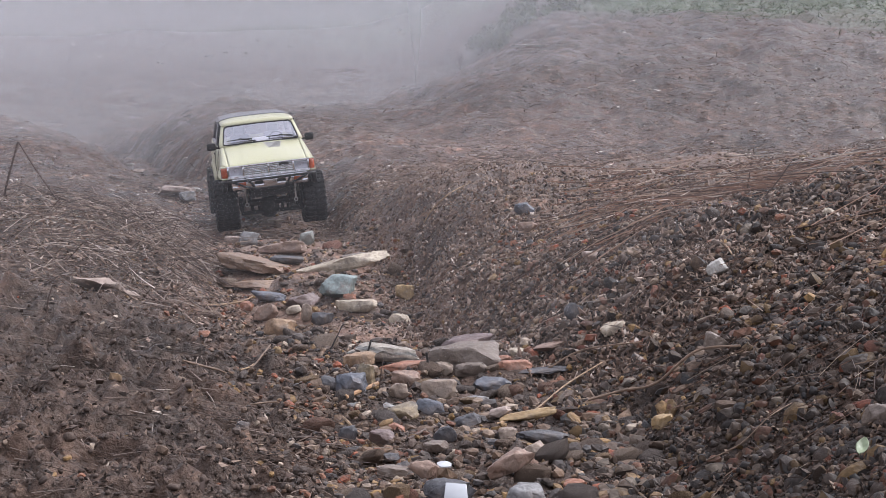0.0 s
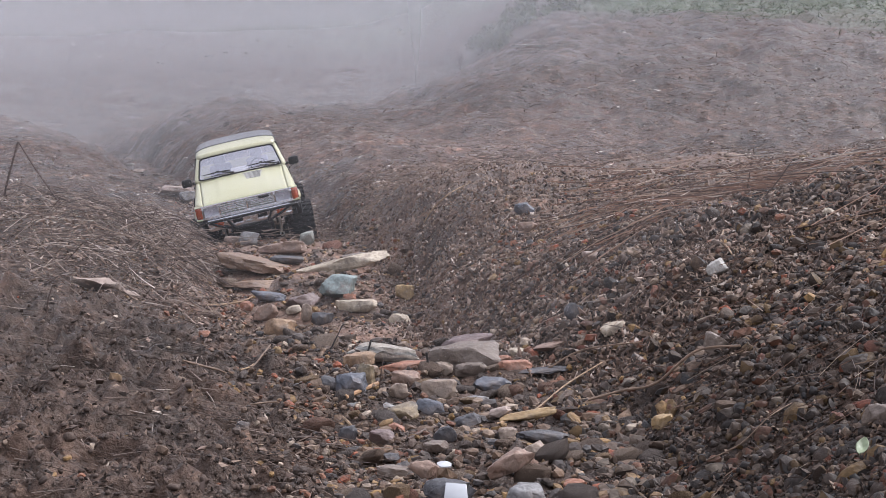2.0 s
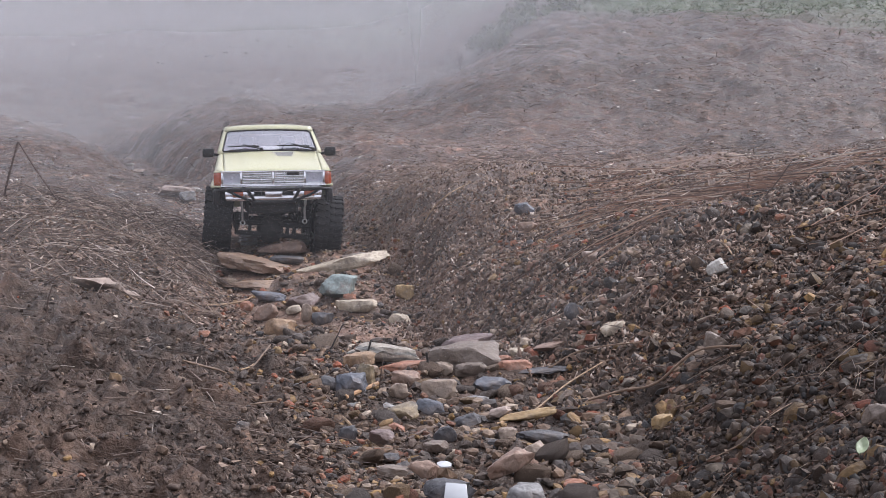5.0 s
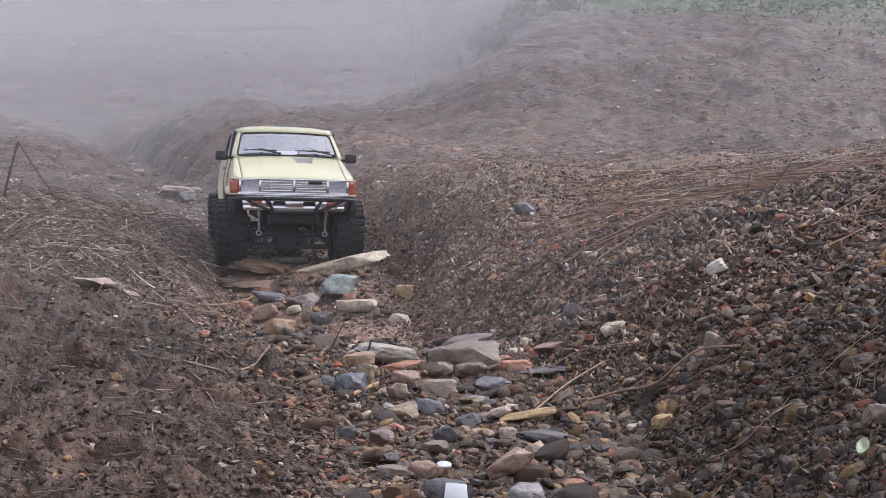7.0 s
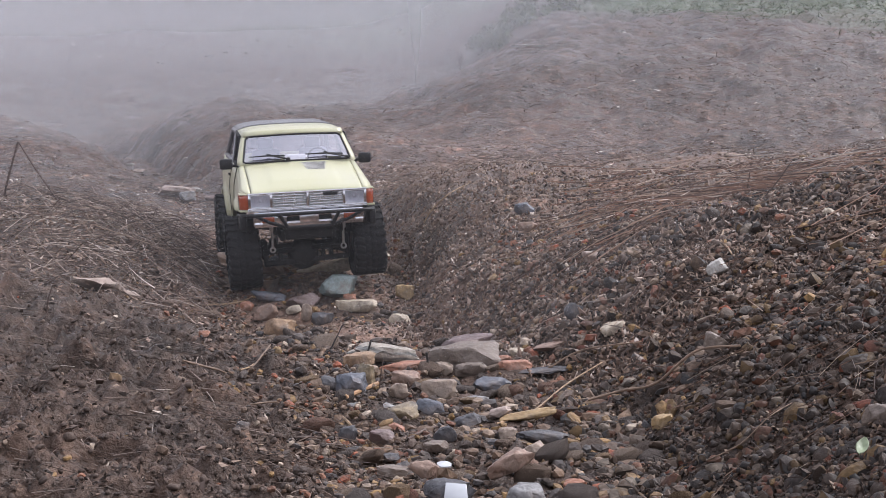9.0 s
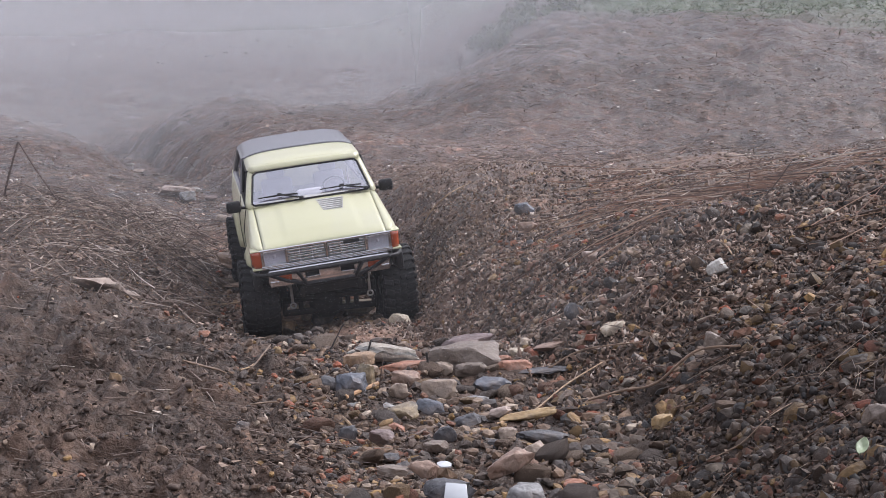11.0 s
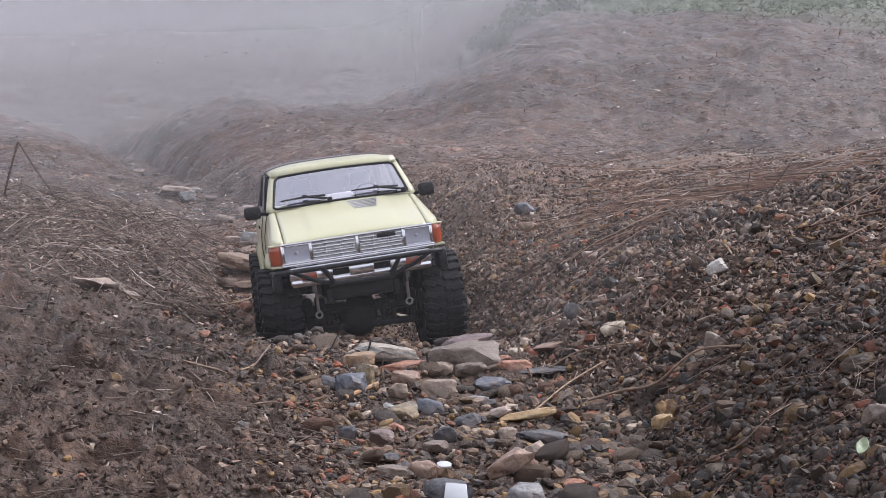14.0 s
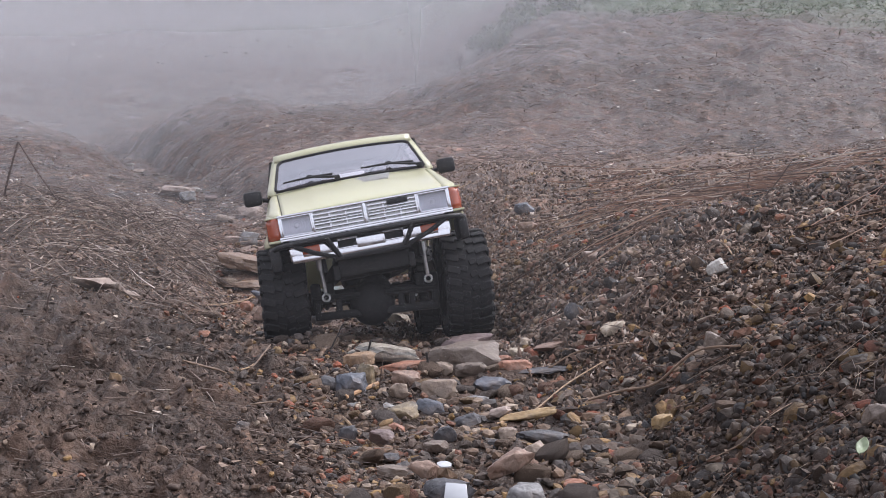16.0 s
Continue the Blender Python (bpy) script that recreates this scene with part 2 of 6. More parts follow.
def lumps(x, y, cell, seed):
    """Rounded clods, one to a cell, of uneven height."""
    gx, gy = np.floor(x / cell).astype(np.int64), np.floor(y / cell).astype(np.int64)
    out = np.zeros_like(x)
    def h(a, b, k):
        n = (a * 374761393 + b * 668265263 + (seed + k) * 974634777) & 0xFFFFFFFF
        n = ((n ^ (n >> 13)) * 1274126177) & 0xFFFFFFFF
        return ((n ^ (n >> 16)) & 0xFFFF) / 65535.0
    for i in (-1, 0, 1):
        for j in (-1, 0, 1):
            a, b = gx + i, gy + j
            px, py = (a + h(a, b, 1)) * cell, (b + h(a, b, 2)) * cell
            r = cell * (0.45 + 0.4 * h(a, b, 3))
            q = np.clip(1 - ((x - px) ** 2 + (y - py) ** 2) / r ** 2, 0, 1)
            out = np.maximum(out, q ** 0.9 * (1.2 * h(a, b, 4) ** 1.5))
    return out


def step(t):
    t = np.clip(t, 0, 1)
    return t * t * (3 - 2 * t)


Y_KEYS = [0.3, 0.75, 1.0, 1.27, 1.43, 1.77, 2.09, 2.4, 2.9, 3.67, 4.5, 5.8, 6.9, 8.0, 12.0, 400.0]
X_LEFT = [-0.03, -0.05, -0.09, -0.17, -0.235, -0.30, -0.37, -0.43, -0.54, -0.84, -1.06, -1.50, -1.86, -2.25, -3.8, -133.0]
X_RIGHT = [0.12, 0.12, 0.115, 0.06, -0.01, -0.05, -0.09, -0.19, -0.28, -0.60, -0.90, -1.39, -1.75, -2.12, -3.5, -117.0]


def edge(y, xs):
    return sum(np.interp(y * (1 + d), Y_KEYS, xs) for d in (-0.06, -0.03, 0, 0.03, 0.06)) / 5


def land(x, y, fine=True):
    """Height of the ground."""
    x, y = np.asarray(x, float), np.asarray(y, float)
    xl, xr = edge(y, X_LEFT), edge(y, X_RIGHT)
    wob = 0.03 * fbm(x, y, 6, 3, 3)
    l, r = np.maximum(xl - x + wob, 0), np.maximum(x - xr + wob, 0)
    z = np.interp(y, [0, 1.1, 1.2, 1.32, 1.45, 1.65, 1.8, 1.95, 2.1, 2.25, 2.33, 2.43, 2.6, 2.75, 3, 4, 6, 8, 12], [0, 0.0, 0.004, -0.035, -0.053, -0.053, -0.03, -0.007, 0.004, 0.013, 0.006, -0.03, -0.026, 0.0, 0.013, 0.03, 0.065, 0.09, 0.1])
    yy = np.maximum(y, 0.5)
    upper = step((x / yy + 0.06) / 0.16)
    right = np.interp(y, [0, 1, 1.6, 3, 4, 5, 6, 7, 8, 9], [0.2, 0.2, 0.185, 0.165, 0.17, 0.22, 0.25, 0.22, 0.08, 0.04])
    right = right + upper * np.interp(y, [6, 7, 8, 9], [0.0, 0.02, 0.16, 0.2])
    wr = np.interp(y, [0, 1, 1.5, 3, 4, 6], [0.30, 0.27, 0.15, 0.14, 0.15, 0.13])
    left = np.interp(y, [0, 0.6, 1, 1.9, 2.3, 2.8, 3.3, 4.2, 5.2, 6.5, 8, 14], [0.05, 0.06, 0.075, 0.098, 0.09, 0.055, 0.05, 0.13, 0.17, 0.13, 0.05, 0.03])
    wl_ = np.interp(y, [0, 1, 1.8, 4], [0.25, 0.25, 0.13, 0.2])
    steep = step((y - 1.15) / 0.3) * step((3.2 - y) / 0.6)
    face = 0.55 * (1 - np.exp(-(r / 0.055) ** 1.3)) + 0.45 * (1 - np.exp(-r / 0.30))
    z = z + right * (steep * face + (1 - steep) * (1 - np.exp(-r / wr))) + left * (1 - np.exp(-l / wl_))
    hill = (0.135 * np.clip(y - 4, 0, 11) + 0.117 * np.clip(y - 15, 0, 80)) * upper
    dip = 0.03 * step((x / yy + 0.08) / 0.1) * step((y - 2.1) / 0.4) * step((5.0 - y) / 1.5)
    dip = dip + 0.032 * step((x / yy - 0.03) / 0.14) * step((y - 1.55) / 0.5) * step((5.0 - y) / 1.5)
    field = 0.13 * np.clip(y - 8.0, 0, 90) * (1 - 0.9 * upper)
    z = z + hill + field - dip
    z = z + 0.028 * step((x / yy - 0.05) / 0.28) * step((y - 0.9) / 0.6) * step((3.4 - y) / 1.2)
    z = z + 0.022 * np.exp(-((x + 0.09) / 0.06) ** 2 - ((y - 1.58) / 0.13) ** 2)
    far = np.clip((y - 2.5) / 3, 0, 1)
    z = z + far * (0.10 * fbm(x, y, 1.1, 11, 3) + 0.05 * fbm(x, y, 4.7, 13, 3)) + np.clip(y, 0.4, 3) * 0.012 * fbm(x, y, 9, 21, 3)
    if fine:
        z = z + 0.009 * fbm(x, y, 42, 31, 3) * np.clip(1.3 - y / 8, 0.2, 1)
        mud = step((xl - x) / 0.05) * step((1.75 - y) / 0.4)
        wx, wy = x + 0.010 * fbm(x, y, 55, 61, 2), y + 0.010 * fbm(x, y, 55, 71, 2)
        z = z - 0.014 * mud * lumps(wx, wy, 0.026, 15) + mud * (0.006 * lumps(wx, wy, 0.017, 3) + 0.006 * lumps(wx, wy, 0.009, 8) + 0.010 * fbm(x, y, 14, 45, 2) - 0.012 * np.abs(fbm(x, y, 48, 81, 2)) + 0.007 * fbm(x, y, 120, 51, 3))
    return z


def land1(x, y):
    return float(land(np.array([x]), np.array([y]))[0])


def ground():
    ys = [-60.0, -30.0, -15.0, -8.0, -4.0, -2.0, -1.0, -0.4, 0.0]
    y = 0.3
    while y < 14:
        ys.append(y)
        y += max(0.0032, 0.004 * y) if y < 1.8 else 0.009 * y
    while y < 400:
        ys.append(y)
        y *= 1.06
    ys = np.array(ys)
    t = np.linspace(-1, 1, 501)
    near = 0.32 + 0.42 * np.maximum(ys, 0)
    wide = 14.0 + 1.6 * np.abs(ys)
    inner = np.clip(t / 0.9, -1, 1)[None, :] * near[:, None]
    outer = np.sign(t)[None, :] * (np.clip((np.abs(t) - 0.9) / 0.1, 0, 1) ** 2.2)[None, :] * (wide - near)[:, None]
    X, Y = inner + outer, np.repeat(ys[:, None], len(t), 1)
    Z = land(X, Y)
    n, k = X.shape
    i = np.arange(n * k).reshape(n, k)
    f = np.stack([i[:-1, :-1], i[:-1, 1:], i[1:, 1:], i[1:, :-1]], -1).reshape(-1, 4)
    ob = soup("ground", np.stack([X, Y, Z], -1).reshape(-1, 3), f, SOIL, True)
    turf = np.clip(step((Y - 8.4 + 5.0 * (np.clip(X / np.maximum(Y, 1), -0.4, 0.4) - 0.14)) / 2.0) * step((X / np.maximum(Y, 1) - 0.06) / 0.08) + step((Y - 14) / 8) * step((X / np.maximum(Y, 1) + 0.24) / 0.2), 0, 1)
    turf = turf * (0.75 + 0.5 * fbm(X, Y, 0.8, 5, 3))
    at = ob.data.attributes.new("turf", "FLOAT", "POINT")
    at.data.foreach_set("value", turf.astype(np.float32).ravel())
    # Haze put into the soil colour of the banks; the bed is paler sand.
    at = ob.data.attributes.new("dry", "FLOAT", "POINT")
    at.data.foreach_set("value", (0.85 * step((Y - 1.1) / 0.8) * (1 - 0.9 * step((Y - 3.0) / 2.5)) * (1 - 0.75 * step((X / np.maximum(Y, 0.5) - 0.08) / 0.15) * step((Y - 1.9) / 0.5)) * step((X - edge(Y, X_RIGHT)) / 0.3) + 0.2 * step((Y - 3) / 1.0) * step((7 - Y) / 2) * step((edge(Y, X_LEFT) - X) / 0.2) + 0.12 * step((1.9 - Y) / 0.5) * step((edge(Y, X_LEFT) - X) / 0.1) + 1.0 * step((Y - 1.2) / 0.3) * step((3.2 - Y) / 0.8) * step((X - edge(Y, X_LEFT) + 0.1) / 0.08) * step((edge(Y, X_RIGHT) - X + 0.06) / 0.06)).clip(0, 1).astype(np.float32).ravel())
    at = ob.data.attributes.new("litter", "FLOAT", "POINT")
    at.data.foreach_set("value", step((Y - 2.0) / 1.5).astype(np.float32).ravel())
    return tagged(ob, "wet brown soil of an eroded gully and hillside", "ground", kind="structure")


ground()


def fog_bank(y, veil, tone, x0, x1, z0, z1, uneven):
    """A bank of mist that stands across the slope, thinning out towards the ground."""
    nx, nz = 60, 120
    X = np.linspace(x0, x1, nx)[None, :].repeat(nz, 0)
    q = np.linspace(0, 1, nz)[:, None].repeat(nx, 1)
    Yv = y + 0.06 * y * np.sin(X / y * 5)
    Zv = z0 + (z1 - z0) * q ** 2
    i = np.arange(nx * nz).reshape(nz, nx)
    f = np.stack([i[:-1, :-1], i[:-1, 1:], i[1:, 1:], i[1:, :-1]], -1).reshape(-1, 4)
    ob = soup("fog_bank", np.stack([X, Yv, Zv], -1).reshape(-1, 3), f, fog_material("mist", veil, tone, 1.2 / y), True)
    at = ob.data.attributes.new("thick", "FLOAT", "POINT")
    over = step((Zv - land(X, Yv, False)) / (0.07 if y < 2.5 else 0.012 * y if y < 10 else 0.05 * y))
    at.data.foreach_set("value", (over * (1 - uneven * step((X / y + 0.02) / 0.28))).astype(np.float32).ravel())
    return tagged(ob, "pale grey drifting fog over the slope", "fog", "fog banks", "structure")


FOG = (0.635, 0.637, 0.655)
for yy_, veil, uneven in ((1.0, 0.04, 0.0), (2.0, 0.03, 0.0), (2.9, 0.11, 0.75), (5.2, 0.26, 0.92), (7.4, 0.33, 0.95), (13.2, 0.47, 0.6), (15.2, 0.42, 0.5)):
    fog_bank(yy_, veil, FOG, -1.2 * yy_, 1.2 * yy_, -0.3, 0.17 * yy_ + 0.2, uneven)


def backdrop():
    bm = bmesh.new()
    rows = [[(70 * math.sin(a), 70 * math.cos(a), z) for a in np.linspace(-1.3, 1.3, 30)] for z in (-2, 8, 20, 45)]
    sheet(bm, rows)
    ob = part("backdrop", bm, varied("fog_wall", (0.85, 0.84, 0.88), 1.0, 0.05, 0.04))
    return tagged(ob, "plain wall of pale grey fog", "fog", kind="structure")


backdrop()


# ---- the truck: a one-tenth radio-controlled off-road model ----
PAINT = mat("cream_yellow_paint", (0.425, 0.41, 0.255), 0.33, coat=0.4)
film_dust = noise_tex(PAINT, 14, 5)
put(PAINT, "Base Color", mix(PAINT, soft_range(PAINT, film_dust, 0.45, 0.95), (0.425, 0.41, 0.255), (0.43, 0.412, 0.325)))
put(PAINT, "Roughness", soft_range(PAINT, film_dust, -1.0, 3.2))
VENTBASE = varied("vent_panel", (0.33, 0.32, 0.29), 0.5, 500, 0.1)
VENTGREY = varied("grey_vent_slat", (0.42, 0.41, 0.4), 0.45, 500, 0.1)
ROOFBLACK = varied("dark_grey_topper", (0.085, 0.083, 0.095), 0.35, 900, 0.15, coat=0.6)
PLASTIC = varied("black_plastic", (0.014, 0.013, 0.014), 0.5, 800, 0.3, 0.0002, spec=0.3)
RUBBER = varied("dusty_black_rubber", (0.011, 0.010, 0.011), 0.9, 160, 0.4, 0.0006)
CHROME = varied("chrome_plastic", (0.66, 0.66, 0.69), 0.13, 500, 0.06, metal=1.0)
STEEL = varied("worn_steel", (0.5, 0.5, 0.5), 0.38, 400, 0.2, metal=1.0)
GUNMETAL = varied("dark_metal", (0.018, 0.017, 0.018), 0.6, 500, 0.3, spec=0.25)
AMBER = varied("amber_lens", (0.31, 0.055, 0.018), 0.2, 900, 0.12, coat=0.6)
LAMPGREY = varied("lamp_reflector", (0.68, 0.69, 0.72), 0.3, 900, 0.06)
SEATGREY = varied("grey_cloth", (0.33, 0.32, 0.37), 0.85, 300, 0.2)
WHITECARD = varied("white_plastic", (0.75, 0.74, 0.76), 0.5, 300, 0.05)
GROOVE = varied("panel_gap", (0.03, 0.028, 0.02), 0.8, 300, 0.2)


def glass(name, tint, gloss):
    m = bpy.data.materials.new(name)
    m.use_nodes = True
    n, l = m.node_tree.nodes, m.node_tree.links
    n.remove(n["Principled BSDF"])
    t, g, x = n.new("ShaderNodeBsdfTransparent"), n.new("ShaderNodeBsdfGlossy"), n.new("ShaderNodeMixShader")
    t.inputs[0].default_value = (*tint, 1)
    g.inputs["Roughness"].default_value = 0.06
    g.inputs["Color"].default_value = (0.86, 0.86, 0.93, 1)
    x.inputs[0].default_value = gloss
    l.new(t.outputs[0], x.inputs[1]), l.new(g.outputs[0], x.inputs[2])
    l.new(x.outputs[0], n["Material Output"].inputs["Surface"])
    return m


SCREEN = glass("windscreen_glass", (0.85, 0.83, 0.88), 0.36)
SIDEGLASS = glass("tinted_glass", (0.62, 0.61, 0.66), 0.25)
LENS = glass("clear_lens", (0.93, 0.93, 0.95), 0.08)

BASE = Vector((0, 0.205, -0.129))       # from the grille's centre to the base of the model
HUB_Z, TYRE_R, TRACK, TYRE_W = 0.054, 0.053, 0.0885, 0.044
AXLE_Y = (-0.137, 0.137)


def truck_part(name, bm, material, parent, label="", smooth=40):
    """A part drawn about the grille's centre, x to its own left, y to the back."""
    bmesh.ops.translate(bm, verts=bm.verts, vec=-BASE)
    return part(name, bm, material, parent, label, smooth)


def both(fn):
    for s in (-1, 1):
        fn(s)


def tyre_mesh():
    bm = bmesh.new()
    prof = [(0.5, 0.62), (0.5, 0.80), (0.46, 0.90), (0.36, 0.945), (0.0, 0.955), (-0.36, 0.945), (-0.46, 0.90), (-0.5, 0.80), (-0.5, 0.62)]
    n = 40
    rings = []
    for k in range(n):
        a = math.tau * k / n
        rings.append([bm.verts.new((w * TYRE_W, r * TYRE_R * math.cos(a), r * TYRE_R * math.sin(a))) for w, r in prof])
    for k in range(n):
        p, q = rings[k], rings[(k + 1) % n]
        for j in range(len(prof) - 1):
            bm.faces.new((p[j], p[j + 1], q[j + 1], q[j]))
    return bm


BLOCKS = []


def tread(hub):
    """Blocks of the tread, each a part of the wheel: two rows a side and a row on the shoulder."""
    kinds = ((0.33, 0.30 * TYRE_W, 0.0070, 0.0022, 0.970), (0.105, 0.17 * TYRE_W, 0.0062, 0.0022, 0.967), (0.485, 0.003, 0.0066, 0.009, 0.885))
    if not BLOCKS:
        for wx, wd, ln, hi, rr in kinds:
            b = box(bmesh.new(), (0, 0, 0), (wd, ln, hi), 0.0007, None, 1)
            o = part("tread_block", b, RUBBER)
            BLOCKS.append(o.data)
            bpy.data.objects.remove(o)
    lugs = 26
    for k in range(lugs):
        for s in (-1, 1):
            spin = Matrix.Rotation(math.tau * (k + (0.5 if s > 0 else 0)) / lugs, 4, "X")
            for data, (wx, wd, ln, hi, rr) in zip(BLOCKS, kinds):
                o = new("tread_block", data)
                o.parent = hub
                skew = Matrix.Rotation(s * 0.3, 4, "Z") if hi < 0.005 else Matrix()
                o.matrix_local = spin @ Matrix.Translation((s * wx * TYRE_W, 0, TYRE_R * rr)) @ skew


def rim_mesh(side):
    bm = bmesh.new()
    n = 28
    prof = [(0.40, 0.63), (0.46, 0.63), (0.46, 0.58), (0.30, 0.55), (0.22, 0.40), (0.26, 0.22), (0.36, 0.18), (0.36, 0.0)]
    rings = [[bm.verts.new((side * w * TYRE_W, r * TYRE_R * math.cos(math.tau * k / n), r * TYRE_R * math.sin(math.tau * k / n))) for w, r in prof] for k in range(n)]
    for k in range(n):
        p, q = rings[k], rings[(k + 1) % n]
        for j in range(len(prof) - 1):
            bm.faces.new((p[j], p[j + 1], q[j + 1], q[j]))
    bmesh.ops.remove_doubles(bm, verts=bm.verts, dist=1e-5)
    for k in range(6):
        a = math.tau * k / 6
        box(bm, (side * 0.27 * TYRE_W, 0.017 * math.cos(a), 0.017 * math.sin(a)), (0.004, 0.004, 0.004), 0.0008)
    tube(bm, [(-side * 0.45 * TYRE_W, 0, 0), (side * 0.25 * TYRE_W, 0, 0)], 0.012, 12)
    return bm


def body_side(s, truck):
    """Lower side panel with round wheel arches, bulging at the belt."""
    bm = bmesh.new()
    ys = np.concatenate([np.linspace(0.004, 0.43, 110)])
    rows = []
    for y in ys:
        bot = -0.050 if y > 0.05 else -0.016
        for ay, ar in ((0.068, 0.062), (0.342, 0.060)):
            d = y - ay
            if abs(d) < ar:
                bot = max(bot, -0.082 + math.sqrt(ar * ar - d * d) * 1.0 + 0.010)
        top = np.interp(y, [0.0, 0.02, 0.108, 0.13, 0.43], [0.008, 0.013, 0.036, 0.037, 0.037])
        col = []
        for q in np.linspace(0, 1, 9):
            z = bot + (top - bot) * q
            x = np.interp(z, [-0.055, -0.03, -0.002, 0.012, 0.03, 0.04], [0.0895, 0.0915, 0.0925, 0.0915, 0.0875, 0.085])
            flare = 0.0
            for ay, ar in ((0.068, 0.062), (0.342, 0.060)):
                rr = math.hypot(y - ay, z + 0.072)
                flare = max(flare, 0.0065 * max(0, 1 - abs(rr - ar) / 0.012))
            x = x + flare - 0.010 * max(0, (0.02 - y) / 0.02)
            col.append((s * x, y, z))
        rows.append(col)
    sheet(bm, rows)
    thicken(truck_part("side_panel", bm, PAINT, truck, smooth=60), 0.002)
    for y0 in (0.125, 0.225):
        b2 = bmesh.new()
        pts = [(s * np.interp(z, [-0.055, -0.03, -0.002, 0.012, 0.03, 0.04], [0.0895, 0.0915, 0.0925, 0.0915, 0.0875, 0.085]) + s * 0.0004, y0 + (0.01 if z < -0.02 and y0 < 0.2 else 0), z) for z in np.linspace(-0.045, 0.036, 8)]
        tube(b2, pts, 0.0007, 4)
        truck_part("door_gap", b2, GROOVE, truck)
    b3 = bmesh.new()
    box(b3, (s * 0.0935, 0.205, 0.022), (0.002, 0.014, 0.004), 0.0008)
    truck_part("door_handle", b3, PLASTIC, truck, "black door handle")
    b4 = bmesh.new()
    box(b4, (s * 0.084, 0.205, -0.055), (0.012, 0.15, 0.012), 0.002)
    truck_part("rock_slider", b4, PLASTIC, truck)


def hood_z(x, y):
    base = np.interp(y, [0.001, 0.008, 0.05, 0.108], [0.0085, 0.0125, 0.0255, 0.0405])
    crown = 0.0045 * (1 - (x / 0.0785) ** 2)
    return base + crown * np.interp(y, [0, 0.03, 0.108], [0.2, 0.8, 0.9]) + 0.0009 * step((0.05 - abs(x)) / 0.006) * np.interp(y, [0.0, 0.03], [0, 1])


def build_truck():
    truck = tagged(new("model_truck"), "cream-yellow radio-controlled off-road model truck with black roof and large tyres", "toy truck")
    both(lambda s: body_side(s, truck))
    # bonnet and wings
    bm = bmesh.new()
    sheet(bm, [[(x, y, hood_z(x, y)) for x in np.linspace(-0.0765, 0.0765, 41)] for y in np.linspace(0.001, 0.106, 26)])
    bonnet = thicken(truck_part("bonnet", bm, PAINT, truck, smooth=35), 0.0015)
    def wing(s):
        b = bmesh.new()
        rows = []
        for y in np.linspace(0.003, 0.112, 24):
            z0 = np.interp(y, [0.001, 0.008, 0.05, 0.108], [0.0085, 0.0120, 0.0250, 0.0400])
            z1 = np.interp(y, [0.0, 0.02, 0.108, 0.13], [0.008, 0.013, 0.036, 0.037])
            x1 = np.interp(z1, [-0.002, 0.012, 0.03, 0.04], [0.0925, 0.0915, 0.0875, 0.085]) - 0.010 * max(0, (0.02 - y) / 0.02)
            rows.append([(s * 0.0772, y, z0), (s * 0.0805, y, z0 + 0.0006), (s * 0.5 * (0.082 + x1), y, 0.4 * z0 + 0.6 * z1 + 0.0012), (s * x1, y, z1)])
        sheet(b, rows)
        thicken(truck_part("wing", b, PAINT, truck, smooth=60), 0.0015)
    both(wing)
    b = bmesh.new()
    sheet(b, [[(x, y, np.interp(y, [0.104, 0.116], [0.0405, 0.0425]) + 0.003 * (1 - (x / 0.085) ** 2)) for x in np.linspace(-0.0835, 0.0835, 15)] for y in (0.1065, 0.112, 0.118)])
    thicken(truck_part("cowl", b, PAINT, truck), 0.0015)
    # bonnet vent with slats
    b = bmesh.new()
    def on_hood(x, y, up):
        return (x, y, hood_z(x, y) + up)
    prismverts = [(0.003, 0.096), (0.040, 0.096), (0.034, 0.064), (0.009, 0.064)]
    top = [b.verts.new(on_hood(x, y, 0.0003)) for x, y in prismverts]
    low = [b.verts.new(on_hood(x, y, -0.0008)) for x, y in prismverts]
    b.faces.new(top), b.faces.new(low)
    for i in range(4):
        b.faces.new((top[i], top[(i + 1) % 4], low[(i + 1) % 4], low[i]))
    vent = truck_part("bonnet_vent", b, VENTBASE, bonnet, "grey trapezoid bonnet vent")
    for k in range(6):
        y = 0.0668 + k * 0.0052
        b = bmesh.new()
        w = 0.0250 + 0.012 * (y - 0.064) / 0.032
        box(b, on_hood(0.0218, y, 0.0005), (w * 0.92, 0.0026, 0.001), 0.0003)
        truck_part("vent_slat", b, VENTGREY, bonnet)
    # windscreen and its frame
    L0, L1 = Vector((0.0780, 0.1083, 0.0435)), Vector((0.0692, 0.1518, 0.0784))
    def bow(x, q, w):
        return -0.007 * (1 - (x / w) ** 2)
    def screen_pt(u, q, grow=0.0):
        w = (L0.x + (L1.x - L0.x) * q) + grow
        x = u * w
        p = L0.lerp(L1, q)
        return (x, p.y + bow(x, q, w), p.z + 0.002 * (1 - u * u) * (1 if q > 0.5 else 0.6))
    b = bmesh.new()
    sheet(b, [[screen_pt(u, q, -0.001) for u in np.linspace(-1, 1, 15)] for q in np.linspace(0.015, 0.985, 7)])
    pane = truck_part("windscreen", b, SCREEN, truck, "clear glossy windscreen")
    pane.visible_shadow = False
    loop = [screen_pt(u, 0) for u in np.linspace(-0.95, 0.95, 12)] + [screen_pt(1, q) for q in np.linspace(0.06, 0.92, 6)] + [screen_pt(u, 1) for u in np.linspace(0.94, -0.94, 12)] + [screen_pt(-1, q) for q in np.linspace(0.92, 0.06, 6)]
    b = bmesh.new()
